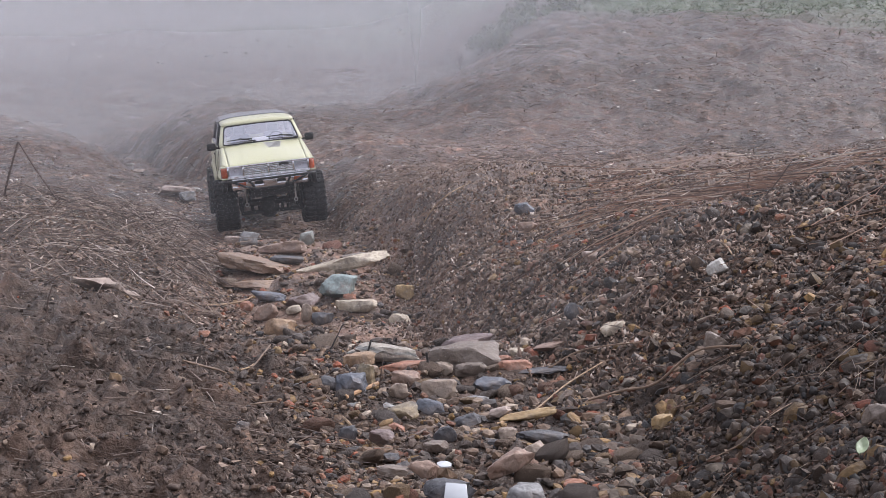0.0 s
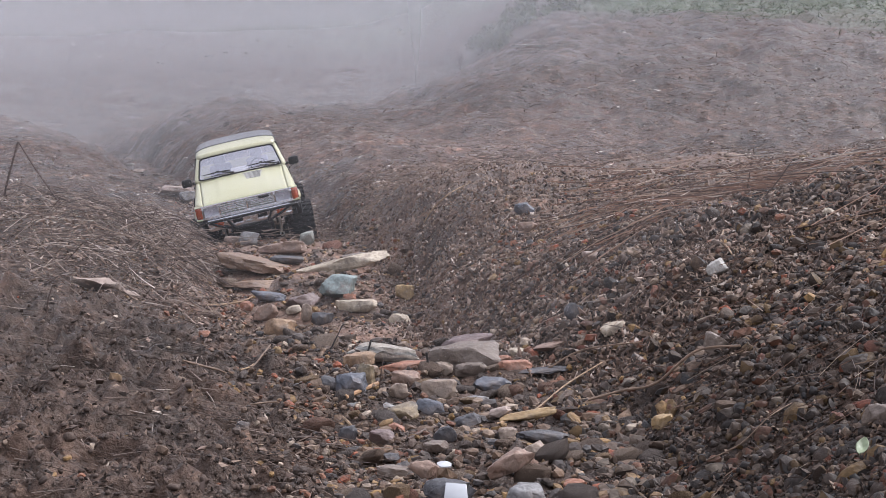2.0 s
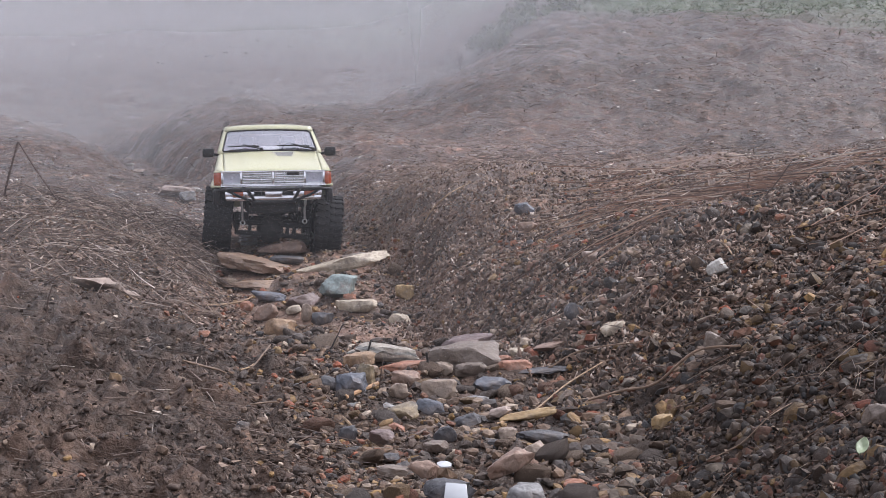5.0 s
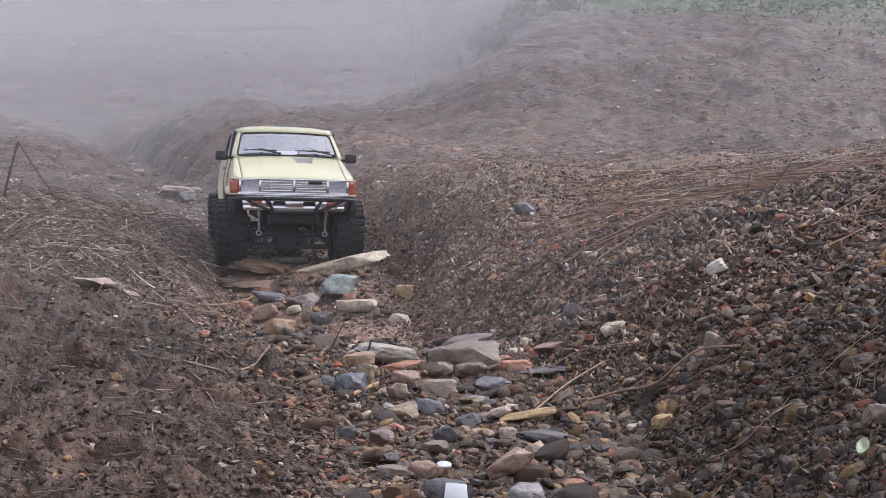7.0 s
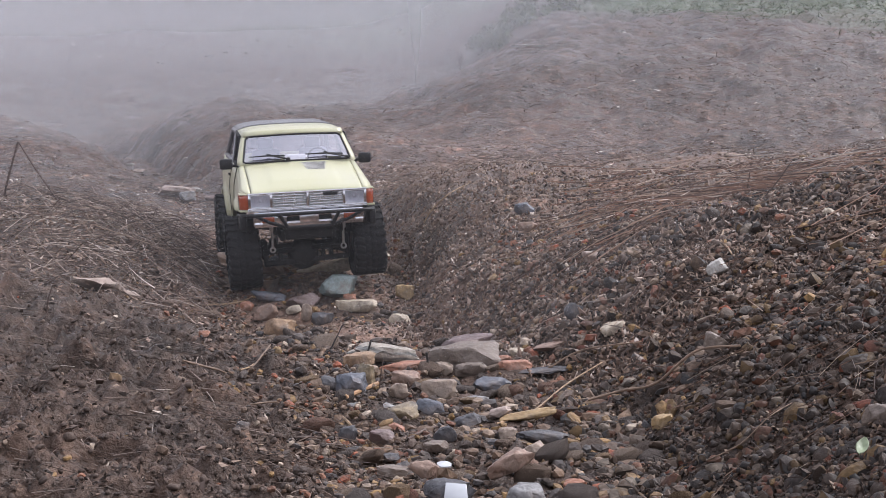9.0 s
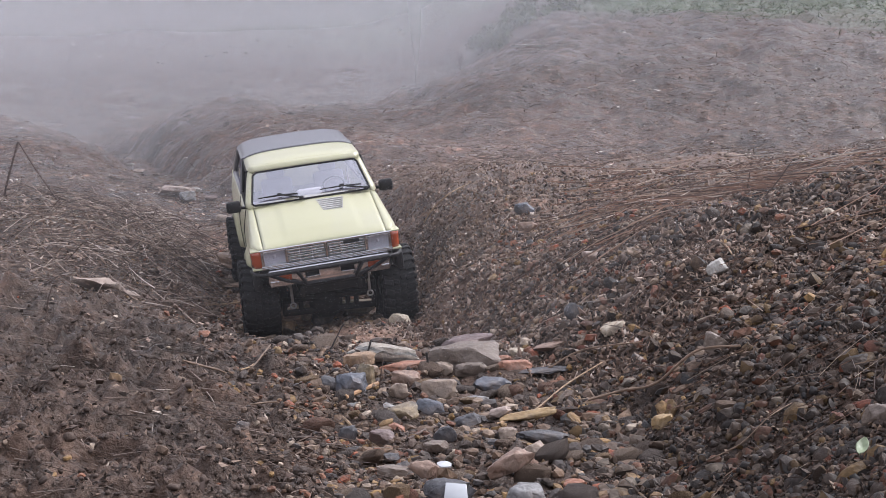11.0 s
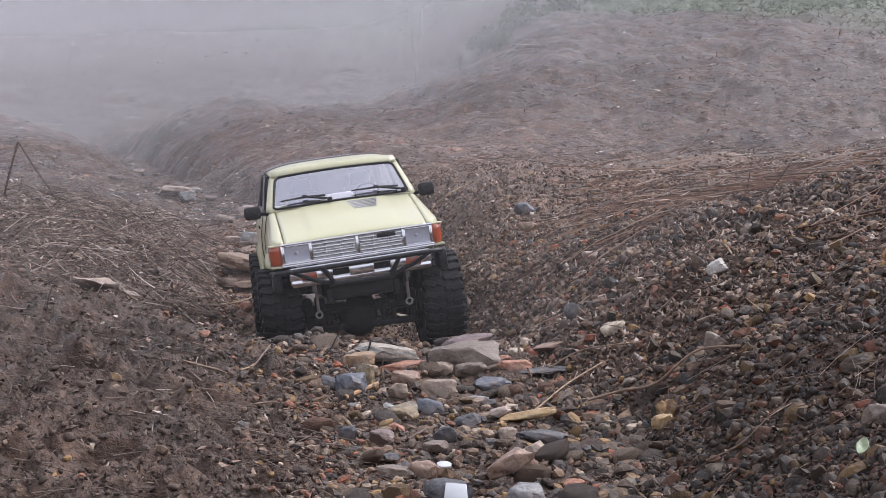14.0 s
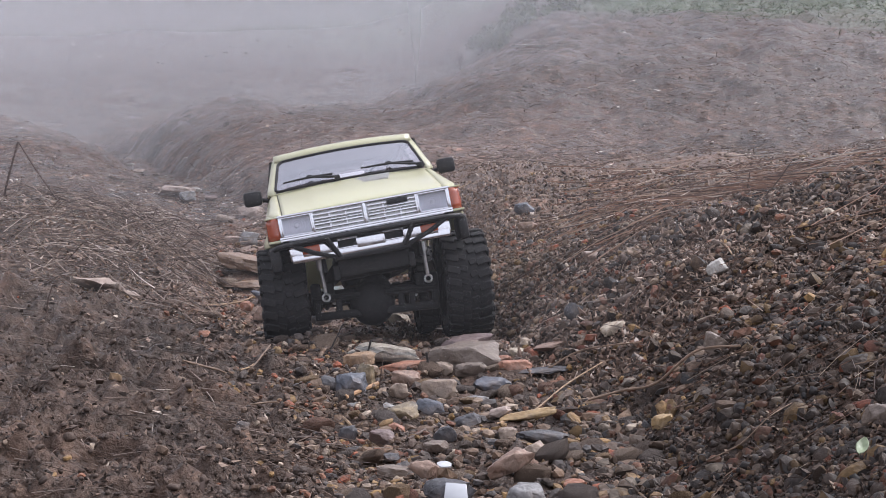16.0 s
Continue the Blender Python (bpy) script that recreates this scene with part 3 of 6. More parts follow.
    tube(b, loop + loop[:1], 0.0014, 6)
    truck_part("windscreen_seal", b, RUBBER, pane, "black rubber windscreen seal")
    b = bmesh.new()
    us_ = np.linspace(-1.06, 1.06, 21)
    sheet(b, [[(p_[0], p_[1] + dy, p_[2] + dz) for p_ in (screen_pt(u, 1.0) for u in us_)] for dy, dz in ((-0.0005, 0.0006), (0.0005, 0.0035), (0.003, 0.0068), (0.0085, 0.0088))])
    thicken(truck_part("roof_header", b, PAINT, truck, smooth=60), 0.0015)
    def pillar(s):
        b = bmesh.new()
        rows = []
        for q in np.linspace(-0.06, 1.06, 8):
            p = L0.lerp(L1, q)
            x0 = p.x + 0.0005
            xo = np.interp(q, [0, 1], [0.0865, 0.0765])
            rows.append([(s * (x0 - 0.001), p.y + 0.0005, p.z), (s * (x0 + 0.45 * (xo - x0)), p.y + 0.001, p.z + 0.0005), (s * xo, p.y + 0.007, p.z), (s * (xo - 0.0002), p.y + 0.016, p.z - 0.001)])
        sheet(b, rows)
        thicken(truck_part("windscreen_pillar", b, PAINT, truck, smooth=60), 0.002)
    both(pillar)
    # roof: painted over the cab, dark topper behind
    def roof_pt(u, y):
        w = np.interp(y, [0.15, 0.17, 0.352, 0.372], [0.0755, 0.0765, 0.0745, 0.073])
        z = np.interp(y, [0.150, 0.160, 0.175, 0.23, 0.34, 0.362, 0.374], [0.0800, 0.0855, 0.0882, 0.0900, 0.0912, 0.088, 0.080])
        drop = 0.0055 * abs(u) ** 6 + 0.002 * u * u
        return (u * w, y + (0.0 if y > 0.17 else -0.006 * (1 - u * u) * (0.17 - y) / 0.02), z + 0.003 - drop)
    us = np.linspace(-1, 1, 25)
    b = bmesh.new()
    sheet(b, [[roof_pt(u, y) for u in us] for y in np.linspace(0.1575, 0.228, 16)])
    thicken(truck_part("cab_roof", b, PAINT, truck, smooth=60), 0.002)
    b = bmesh.new()
    sheet(b, [[tuple(np.array(roof_pt(u, y)) + (0, 0, 0.0012)) for u in us] for y in np.linspace(0.226, 0.374, 20)])
    topper = thicken(truck_part("topper_roof", b, ROOFBLACK, truck, "dark grey removable topper roof", smooth=60), 0.002)
    def topper_side(s):
        b = bmesh.new()
        # frame round the rear side window
        for pts in ([(0.0745, 0.240, 0.083), (0.083, 0.232, 0.037)], [(0.0735, 0.352, 0.082), (0.083, 0.400, 0.037)], [(0.0745, 0.240, 0.0825), (0.0735, 0.354, 0.0815)], [(0.083, 0.232, 0.038), (0.083, 0.402, 0.038)]):
            tube(b, [(s * x, y, z) for x, y, z in pts], 0.0042, 6)
        truck_part("topper_frame", b, ROOFBLACK, topper)
        b = bmesh.new()
        sheet(b, [[(s * 0.0742, 0.242, 0.081), (s * 0.0735, 0.350, 0.080)], [(s * 0.083, 0.236, 0.040), (s * 0.083, 0.396, 0.040)]])
        truck_part("rear_side_window", b, SIDEGLASS, topper).visible_shadow = False
        b = bmesh.new()
        for pts in ([(0.0765, 0.158, 0.079), (0.0745, 0.236, 0.0815)], [(0.0745, 0.236, 0.081), (0.083, 0.230, 0.038)], [(0.0845, 0.128, 0.040), (0.0765, 0.160, 0.078)], [(0.0845, 0.128, 0.0385), (0.083, 0.231, 0.0385)]):
            tube(b, [(s * x, y, z) for x, y, z in pts], 0.0026, 6)
        truck_part("door_window_frame", b, RUBBER, truck)
        b = bmesh.new()
        sheet(b, [[(s * 0.0758, 0.160, 0.0785), (s * 0.0742, 0.235, 0.080)], [(s * 0.0838, 0.131, 0.040), (s * 0.0825, 0.230, 0.040)]])
        truck_part("door_window", b, SIDEGLASS, truck).visible_shadow = False
        # mirror
        b = bmesh.new()
        box(b, (s * 0.1015, 0.124, 0.0425), (0.019, 0.008, 0.0155), 0.0035)
        m = truck_part("mirror", b, PLASTIC, truck, "black door mirror")
        b = bmesh.new()
        tube(b, [(s * 0.0855, 0.129, 0.0385), (s * 0.093, 0.126, 0.040), (s * 0.096, 0.124, 0.040)], 0.0022, 6)
        truck_part("mirror_arm", b, PLASTIC, m)
    both(topper_side)
    b = bmesh.new()
    sheet(b, [[(x, 0.374, 0.081) for x in np.linspace(-0.072, 0.072, 6)], [(x * 1.1, 0.402, 0.038) for x in np.linspace(-0.072, 0.072, 6)]])
    truck_part("tailgate_window", b, SIDEGLASS, topper).visible_shadow = False
    b = bmesh.new()
    box(b, (0, 0.428, -0.008), (0.175, 0.006, 0.09), 0.002)
    truck_part("tailgate", b, PAINT, truck)
    # cabin
    b = bmesh.new()
    box(b, (0, 0.26, 0.0), (0.165, 0.30, 0.004), 0.001)
    truck_part("cabin_floor", b, PLASTIC, truck)
    b = bmesh.new()
    box(b, (0, 0.132, 0.030), (0.158, 0.036, 0.022), 0.005)
    dash = truck_part("dashboard", b, SEATGREY, truck)
    b = bmesh.new()
    box(b, (0.0, 0.126, 0.047), (0.032, 0.010, 0.010), 0.002)
    truck_part("instrument_box", b, WHITECARD, dash, "white box on the dashboard")
    for x in (-0.036, 0.036):
        b = bmesh.new()
        box(b, (x, 0.212, 0.034), (0.042, 0.014, 0.044), 0.005, Matrix.Rotation(-0.15, 3, "X"))
        box(b, (x, 0.215, 0.064), (0.024, 0.010, 0.016), 0.004, Matrix.Rotation(-0.15, 3, "X"))
        box(b, (x, 0.186, 0.012), (0.042, 0.045, 0.014), 0.004)
        truck_part("seat", b, SEATGREY, truck, "grey moulded seat")
    b = bmesh.new()
    pts = [(0.036 + 0.014 * math.cos(a), 0.158 - 0.006 * math.sin(a), 0.046 + 0.012 * math.sin(a)) for a in np.linspace(0, math.tau, 17)]
    tube(b, pts, 0.0013, 6)
    truck_part("steering_wheel", b, PLASTIC, truck)
    # wipers
    for x0, x1 in ((-0.014, -0.070), (0.072, 0.012)):
        b = bmesh.new()
        def on_screen(x, q):
            p = screen_pt(x / 0.078, q)
            return (p[0], p[1] - 0.003, p[2] + 0.0025)
        tube(b, [on_screen(x0, 0.02), on_screen(x0 * 0.75 + x1 * 0.25, 0.10), on_screen((x0 + x1) / 2, 0.19)], 0.0013, 6)
        tube(b, [on_screen(x0 * 0.93 + x1 * 0.07, 0.14), on_screen((x0 + x1) / 2, 0.17), on_screen(x1, 0.16)], [0.0012, 0.0013, 0.0008], 6)
        box(b, on_screen(x0, 0.0), (0.006, 0.006, 0.005), 0.0015)
        box(b, on_screen((x0 + x1) / 2, 0.2), (0.006, 0.003, 0.003), 0.0008)
        truck_part("wiper", b, PLASTIC, truck, "black windscreen wiper")
    front_end(truck)
    chassis(truck)
    return truck


def front_end(truck):
    # grille: chrome surround with slats
    b = bmesh.new()
    for z, h in ((0.0086, 0.0022), (-0.0122, 0.0026), (-0.0142, 0.0028)):
        box(b, (0, 0.0005, z), (0.165, 0.005, h), 0.0007)
    for x, w in ((0, 0.0032), (-0.0495, 0.0022), (0.0495, 0.0022), (-0.0805, 0.0022), (0.0805, 0.0022)):
        box(b, (x, 0.001, -0.0018), (w, 0.005, 0.021), 0.0006)
    grille = truck_part("grille", b, CHROME, truck, "chrome grille surround")
    b = bmesh.new()
    box(b, (0, 0.005, -0.002), (0.098, 0.002, 0.020))
    truck_part("grille_backing", b, STEEL, grille)
    for s in (-1, 1):
        for z in (0.0048, 0.0010, -0.0044, -0.0083):
            b = bmesh.new()
            box(b, (s * 0.0255, 0.0015, z), (0.0455, 0.004, 0.0019), 0.0005)
            truck_part("grille_slat", b, CHROME, grille)
        b = bmesh.new()
        box(b, (s * 0.0255, 0.001, -0.0017), (0.046, 0.0035, 0.0013), 0.0004)
        truck_part("grille_bar", b, CHROME, grille)
        for k in (1, 2):
            for z in (0.0028, -0.0065):
                b = bmesh.new()
                box(b, (s * (0.0025 + k * 0.0155), 0.002, z), (0.0014, 0.003, 0.0085), 0.0003)
                truck_part("grille_post", b, CHROME, grille)
    b = bmesh.new()
    box(b, (0.0315, -0.0018, 0.0046), (0.020, 0.002, 0.0045), 0.0006)
    truck_part("badge", b, PLASTIC, grille, "small dark badge plate")
    for s in (-1, 1):
        b = bmesh.new()
        for c, d in (((s * 0.065, 0.000, 0.0068), (0.029, 0.004, 0.0014)), ((s * 0.065, 0.000, -0.0105), (0.029, 0.004, 0.0014)), ((s * 0.0512, 0, -0.0018), (0.0014, 0.004, 0.0178)), ((s * 0.0788, 0, -0.0018), (0.0014, 0.004, 0.0178))):
            box(b, c, d, 0.0004)
        lamp = truck_part("headlight", b, CHROME, truck, "square headlight in a chrome bezel")
        b = bmesh.new()
        rows = []
        for i in range(9):
            row = []
            for j in range(9):
                u, w = j / 4 - 1, i / 4 - 1
                row.append((s * 0.065 + 0.0135 * u, 0.003 + 0.005 * (1 - min(1, math.hypot(u, w)) ** 2) , -0.0018 + 0.0085 * w))
            rows.append(row)
        sheet(b, rows)
        truck_part("reflector", b, LAMPGREY, lamp)
        for rr in (0.0078, 0.0058, 0.0036):
            b = bmesh.new()
            tube(b, [(s * 0.065 + rr * math.cos(a), 0.0022, -0.0018 + rr * math.sin(a)) for a in np.linspace(0, math.tau, 21)], 0.0005, 5)
            truck_part("lamp_ring", b, WHITECARD, lamp)
        b = bmesh.new()
        bmesh.ops.create_uvsphere(b, u_segments=12, v_segments=8, radius=0.0025)
        bmesh.ops.translate(b, verts=b.verts, vec=(s * 0.065, 0.0055, -0.0018))
        truck_part("bulb", b, WHITECARD, lamp)
        b = bmesh.new()
        box(b, (s * 0.065, 0.0002, -0.0018), (0.0262, 0.0014, 0.0162), 0.0005)
        truck_part("lamp_glass", b, LENS, lamp).visible_shadow = False
        # corner marker lamp that wraps round the wing
        b = bmesh.new()
        rows = []
        for z in np.linspace(-0.0125, 0.0078, 5):
            rows.append([(s * 0.0815, -0.0005, z), (s * 0.086, 0.0002, z), (s * 0.0905, 0.003, z), (s * 0.0932, 0.009, z), (s * 0.0938, 0.0185 + 0.12 * (z + 0.0125), z)])
        sheet(b, rows)
        thicken(truck_part("marker_lamp", b, AMBER, truck, "amber wrap-around corner lamp"), 0.002)
        b = bmesh.new()
        box(b, (s * 0.0865, 0.012, 0.0085), (0.014, 0.022, 0.0016), 0.0006)
        box(b, (s * 0.0865, 0.010, -0.0140), (0.014, 0.022, 0.0022), 0.0006)
        truck_part("lamp_trim", b, PAINT, truck)
    # chrome bumper with two slots
    b = bmesh.new()
    box(b, (0, -0.004, -0.0200), (0.150, 0.006, 0.0068), 0.0012)
    box(b, (0, -0.004, -0.0338), (0.150, 0.006, 0.0074), 0.0012)
    box(b, (0, -0.0042, -0.0268), (0.027, 0.0062, 0.012), 0.0006)
    for s in (-1, 1):
        for z in (-0.0228, -0.0306):
            box(b, (s * 0.0218, -0.0068, z), (0.020, 0.0016, 0.0012), 0.0004)
        for x in (0.0122, 0.0314):
            box(b, (s * x, -0.0068, -0.0267), (0.0012, 0.0016, 0.0088), 0.0004)
    for s in (-1, 1):
        box(b, (s * 0.0475, -0.0042, -0.0268), (0.033, 0.0062, 0.012), 0.0006)
        box(b, (s * 0.0695, -0.003, -0.0265), (0.013, 0.006, 0.017), 0.0012, Matrix.Rotation(s * 0.12, 3, "Z"))
    bumper = truck_part("front_bumper", b, CHROME, truck, "chrome front bumper with two slots")
    b = bmesh.new()
    box(b, (0, 0.002, -0.0265), (0.14, 0.004, 0.016), 0.001)
    truck_part("slot_backing", b, PLASTIC, bumper)
    for s in (-1, 1):
        b = bmesh.new()
        box(b, (s * 0.056, -0.0052, -0.0268), (0.017, 0.005, 0.0078), 0.0012)
        truck_part("turn_signal", b, AMBER, bumper, "orange turn signal")
    # tube guard in front of the bumper
    b = bmesh.new()
    tube(b, [(-0.094, 0.030, -0.0225), (-0.0925, 0.010, -0.021), (-0.085, -0.008, -0.020), (-0.070, -0.013, -0.0195), (0, -0.0145, -0.0195), (0.070, -0.013, -0.0195), (0.085, -0.008, -0.020), (0.0925, 0.010, -0.021), (0.094, 0.030, -0.0225)], 0.0026, 10)
    guard = truck_part("bull_bar", b, PLASTIC, truck, "black tube bull bar")
    for s in (-1, 1):
        b = bmesh.new()
        tube(b, [(s * 0.041, -0.0155, -0.019), (s * 0.031, -0.010, -0.0375)], 0.0024, 8)
        tube(b, [(s * 0.075, -0.013, -0.0195), (s * 0.055, -0.011, -0.030), (s * 0.033, -0.008, -0.0385)], 0.0022, 8)
        truck_part("bar_strut", b, PLASTIC, guard)
        b = bmesh.new()
        box(b, (s * 0.0895, 0.016, -0.031), (0.010, 0.030, 0.022), 0.003)
        truck_part("bumper_end", b, PLASTIC, truck)
    b = bmesh.new()
    tube(b, [(-0.036, -0.007, -0.0395), (0.036, -0.007, -0.0395)], 0.0028, 8)
    truck_part("lower_bar", b, PLASTIC, guard)


def chassis(truck):
    def block(name, *boxes):
        b = bmesh.new()
        for c, d, r in boxes:
            box(b, c, d, r)
        truck_part(name, b, GUNMETAL, truck)
    block("chassis_plate", ((0, 0.205, -0.044), (0.075, 0.37, 0.006), 0.002))
    block("front_gearbox", ((0, 0.044, -0.046), (0.072, 0.07, 0.026), 0.006), ((0, 0.013, -0.049), (0.070, 0.014, 0.018), 0.004))
    block("gearbox", ((0, 0.16, -0.052), (0.05, 0.08, 0.026), 0.006))
    for s in (-1, 1):
        block("frame_rail", ((s * 0.036, 0.205, -0.052), (0.006, 0.40, 0.014), 0.001))
        block("inner_wing", ((s * 0.067, 0.068, -0.012), (0.044, 0.120, 0.006), 0.002), ((s * 0.046, 0.068, -0.03), (0.004, 0.12, 0.04), 0.001))
        block("rear_inner_wing", ((s * 0.067, 0.342, -0.012), (0.044, 0.120, 0.006), 0.002))
    for s in (-1, 1):
        b = bmesh.new()
        tube(b, [(s * 0.0495, 0.016, -0.028), (s * 0.0495, 0.018, -0.046)], 0.0038, 10)
        tube(b, [(s * 0.0495, 0.018, -0.046), (s * 0.0495, 0.021, -0.068)], 0.0018, 8)
        ring = [(s * 0.0495 + 0.0034 * math.cos(a), 0.021, -0.0725 + 0.0034 * math.sin(a)) for a in np.linspace(0, math.tau, 15)]
        tube(b, ring, 0.0012, 6)
        truck_part("shock_absorber", b, STEEL, truck, "silver shock absorber with ring end")


def axle(truck, y, front):
    """A solid axle with its offset gear housing, in the truck's space about the axle's centre."""
    bm = bmesh.new()
    tube(bm, [(-0.062, 0, 0), (0.062, 0, 0)], 0.0062, 10)
    s = bmesh.new()
    bmesh.ops.create_uvsphere(s, u_segments=20, v_segments=12, radius=0.019)
    for v in s.verts:
        v.co.x *= 0.9
        v.co.y *= 0.75
    me = bpy.data.meshes.new("t")
    s.to_mesh(me), s.free()
    bm.from_mesh(me)
    bpy.data.meshes.remove(me)
    for x in (-0.045, 0.045):
        box(bm, (x, 0.0, 0.004), (0.010, 0.018, 0.020), 0.002)
    for x in (-0.058, 0.058):
        box(bm, (x, 0, 0), (0.010, 0.022, 0.028), 0.003)
    tube(bm, [(-0.060, -0.016, -0.004), (0.060, -0.016, -0.002)], 0.0022, 6)
    if front:
        q = bmesh.new()
        bmesh.ops.create_uvsphere(q, u_segments=20, v_segments=12, radius=0.022)
        for v in q.verts:
            v.co.x -= 0.004
            v.co.y = v.co.y * 0.6 - 0.008
            v.co.z -= 0.011
        me = bpy.data.meshes.new("t")
        q.to_mesh(me), q.free()
        bm.from_mesh(me)
        bpy.data.meshes.remove(me)
    a = part("axle", bm, GUNMETAL, truck, "black solid axle with round gear housing")
    for x in (-0.04, 0.04):
        b = bmesh.new()
        tube(b, [(x, 0.004, -0.006), (x * 0.8, 0.09 if front else -0.09, 0.004)], 0.0028, 8)
        part("link_rod", b, STEEL if front else GUNMETAL, a)
    if front:
        b = bmesh.new()
        box(b, (0, -0.014, -0.019), (0.122, 0.006, 0.008), 0.002)
        box(b, (0, -0.014, -0.002), (0.122, 0.006, 0.007), 0.0015)
        for x in (-0.058, -0.037, 0.024, 0.035, 0.058):
            box(b, (x, -0.014, -0.011), (0.006, 0.006, 0.014), 0.0012)
        part("axle_brace", b, GUNMETAL, a, "black axle brace with round-cornered openings")
    a.location = (0, y, HUB_Z)
    return a


truck = build_truck()
AXLES = [axle(truck, AXLE_Y[0], True), axle(truck, AXLE_Y[1], False)]
TYRE = None
WHEELS = []
for k, y in enumerate(AXLE_Y):
    for s in (-1, 1):
        hub = new("wheel")
        hub.parent = truck
        if TYRE is None:
            t = part("tyre", tyre_mesh(), RUBBER, hub, "black rubber off-road tyre with blocky tread")
            TYRE = t.data
        else:
            t = new("tyre", TYRE)
            t.parent = hub
            tagged(t, "black rubber off-road tyre with blocky tread")
        tread(hub)
        part("rim", rim_mesh(s), GUNMETAL, hub, "dark grey dished rim")
        hub.location = (s * TRACK, y, HUB_Z)
        WHEELS.append((hub, k, s))


# ---- stones, needles and litter: what nobody could count ----
RNG = np.random.default_rng(7)


def ball(level):
    b = bmesh.new()
    bmesh.ops.create_icosphere(b, subdivisions=level, radius=1.0)
    v = np.array([x.co[:] for x in b.verts])
    f = np.array([[q.index for q in x.verts] for x in b.faces])
    b.free()
    return v, f


def broken(v, cuts, rng, soften=0.0, rough=0.0):
    """A ball with flat faces struck off, as stones break: a flat top, upright sides, odd corners."""
    n = rng.normal(size=(cuts + 4, 3))
    n[:cuts // 2, 2] *= 0.35
    n[-4] = (rng.normal(0, 0.15), rng.normal(0, 0.15), 1)
    n[-3] = (rng.normal(0, 0.2), rng.normal(0, 0.2), -1)
    n /= np.linalg.norm(n, axis=1)[:, None]
    d = rng.uniform(0.5, 0.9, cuts + 4)
    d[-4:-2] = rng.uniform(0.45, 0.65, 2)
    dots = v @ n.T
    r = np.where(dots > 1e-3, d[None, :] / np.maximum(dots, 1e-3), 9.0).min(1)
    r = np.minimum(r, 1.0)
    r = r * (1 - soften) + soften * 0.85
    out = v * r[:, None]
    if rough:
        out = out * (1 + rough * np.array([noise.noise(Vector(p) * 2.1) + 0.6 * noise.noise(Vector(p) * 6.3) + 0.3 * noise.noise(Vector(p) * 15) for p in out])[:, None])
    return out / np.abs(out).max(0)


def turns(n, rng, tilt):
    """Random turns: any heading, and a lean up to tilt radians."""
    a, b, c = rng.uniform(0, math.tau, n), rng.normal(0, tilt, n), rng.normal(0, tilt, n)
    ca, sa, cb, sb, cc, sc = np.cos(a), np.sin(a), np.cos(b), np.sin(b), np.cos(c), np.sin(c)
    z, o = np.zeros(n), np.ones(n)
    ra = np.array([[ca, -sa, z], [sa, ca, z], [z, z, o]]).transpose(2, 0, 1)
    rb = np.array([[o, z, z], [z, cb, -sb], [z, sb, cb]]).transpose(2, 0, 1)
    rc = np.array([[cc, z, sc], [z, o, z], [-sc, z, cc]]).transpose(2, 0, 1)
    return rb @ rc @ ra


PROTO_FINE = [broken(ball(2)[0], 8, RNG, 0.2) for _ in range(24)]
PROTO_ROUGH = [broken(ball(1)[0], 4, RNG, 0.3) for _ in range(24)]


def scatter(name, x, y, size, material, label, category, fine=False, tilt=0.35, sink=0.25, flat=(0.45, 0.8), shapes=None, smooth=False):
    """Joined stones that lie on the land."""
    n = len(x)
    protos, faces = (PROTO_FINE, ball(2)[1]) if fine else (PROTO_ROUGH, ball(1)[1])
    protos = shapes or protos
    k = RNG.integers(0, len(protos), n)
    base = np.array(protos)[k]
    dims = np.stack([size * RNG.uniform(0.8, 1.35, n), size * RNG.uniform(0.6, 1.0, n), size * RNG.uniform(*flat, n)], 1) * 0.5
    v = np.einsum("nij,nkj->nki", turns(n, RNG, tilt), base * dims[:, None, :])
    z = land(x, y) + dims[:, 2] * (1 - 2 * sink)
    v += np.stack([x, y, z], 1)[:, None, :]
    f = faces[None] + (np.arange(n) * base.shape[1])[:, None, None]
    ob = soup(name, v.reshape(-1, 3), f.reshape(-1, 3), material, fine or smooth)
    if fine:
        ob.data.set_sharp_from_angle(angle=radians(32))
    return tagged(ob, label, category, kind="stuff")


def spread(n, y0, y1, power=1.0):
    """Distances from y0 to y1, thinning out with distance."""
    q = RNG.uniform(0, 1, n)
    return (y0 ** -power + q * (y1 ** -power - y0 ** -power)) ** (-1 / power)


def bank_right(n, y0, y1, out, power=1.0):
    y = spread(n, y0, y1, power)
    return edge(y, X_RIGHT) + out * RNG.uniform(-0.03, 1, n) * np.maximum(y, 0.8), y


def bank_left(n, y0, y1, out, power=1.0):
    y = spread(n, y0, y1, power)
    return edge(y, X_LEFT) - out * RNG.uniform(-0.03, 1, n) ** 1.0 * np.maximum(y, 0.8), y


def bed(n, y0, y1, power=1.0):
    y = spread(n, y0, y1, power)
    return edge(y, X_LEFT) + (edge(y, X_RIGHT) - edge(y, X_LEFT)) * RNG.uniform(-0.1, 1.1, n), y


def sizes(n, lo, hi, y=None):
    s = lo * (hi / lo) ** (RNG.beta(1.1, 2.6, n))
    return s if y is None else s * (0.7 + 0.3 * y)


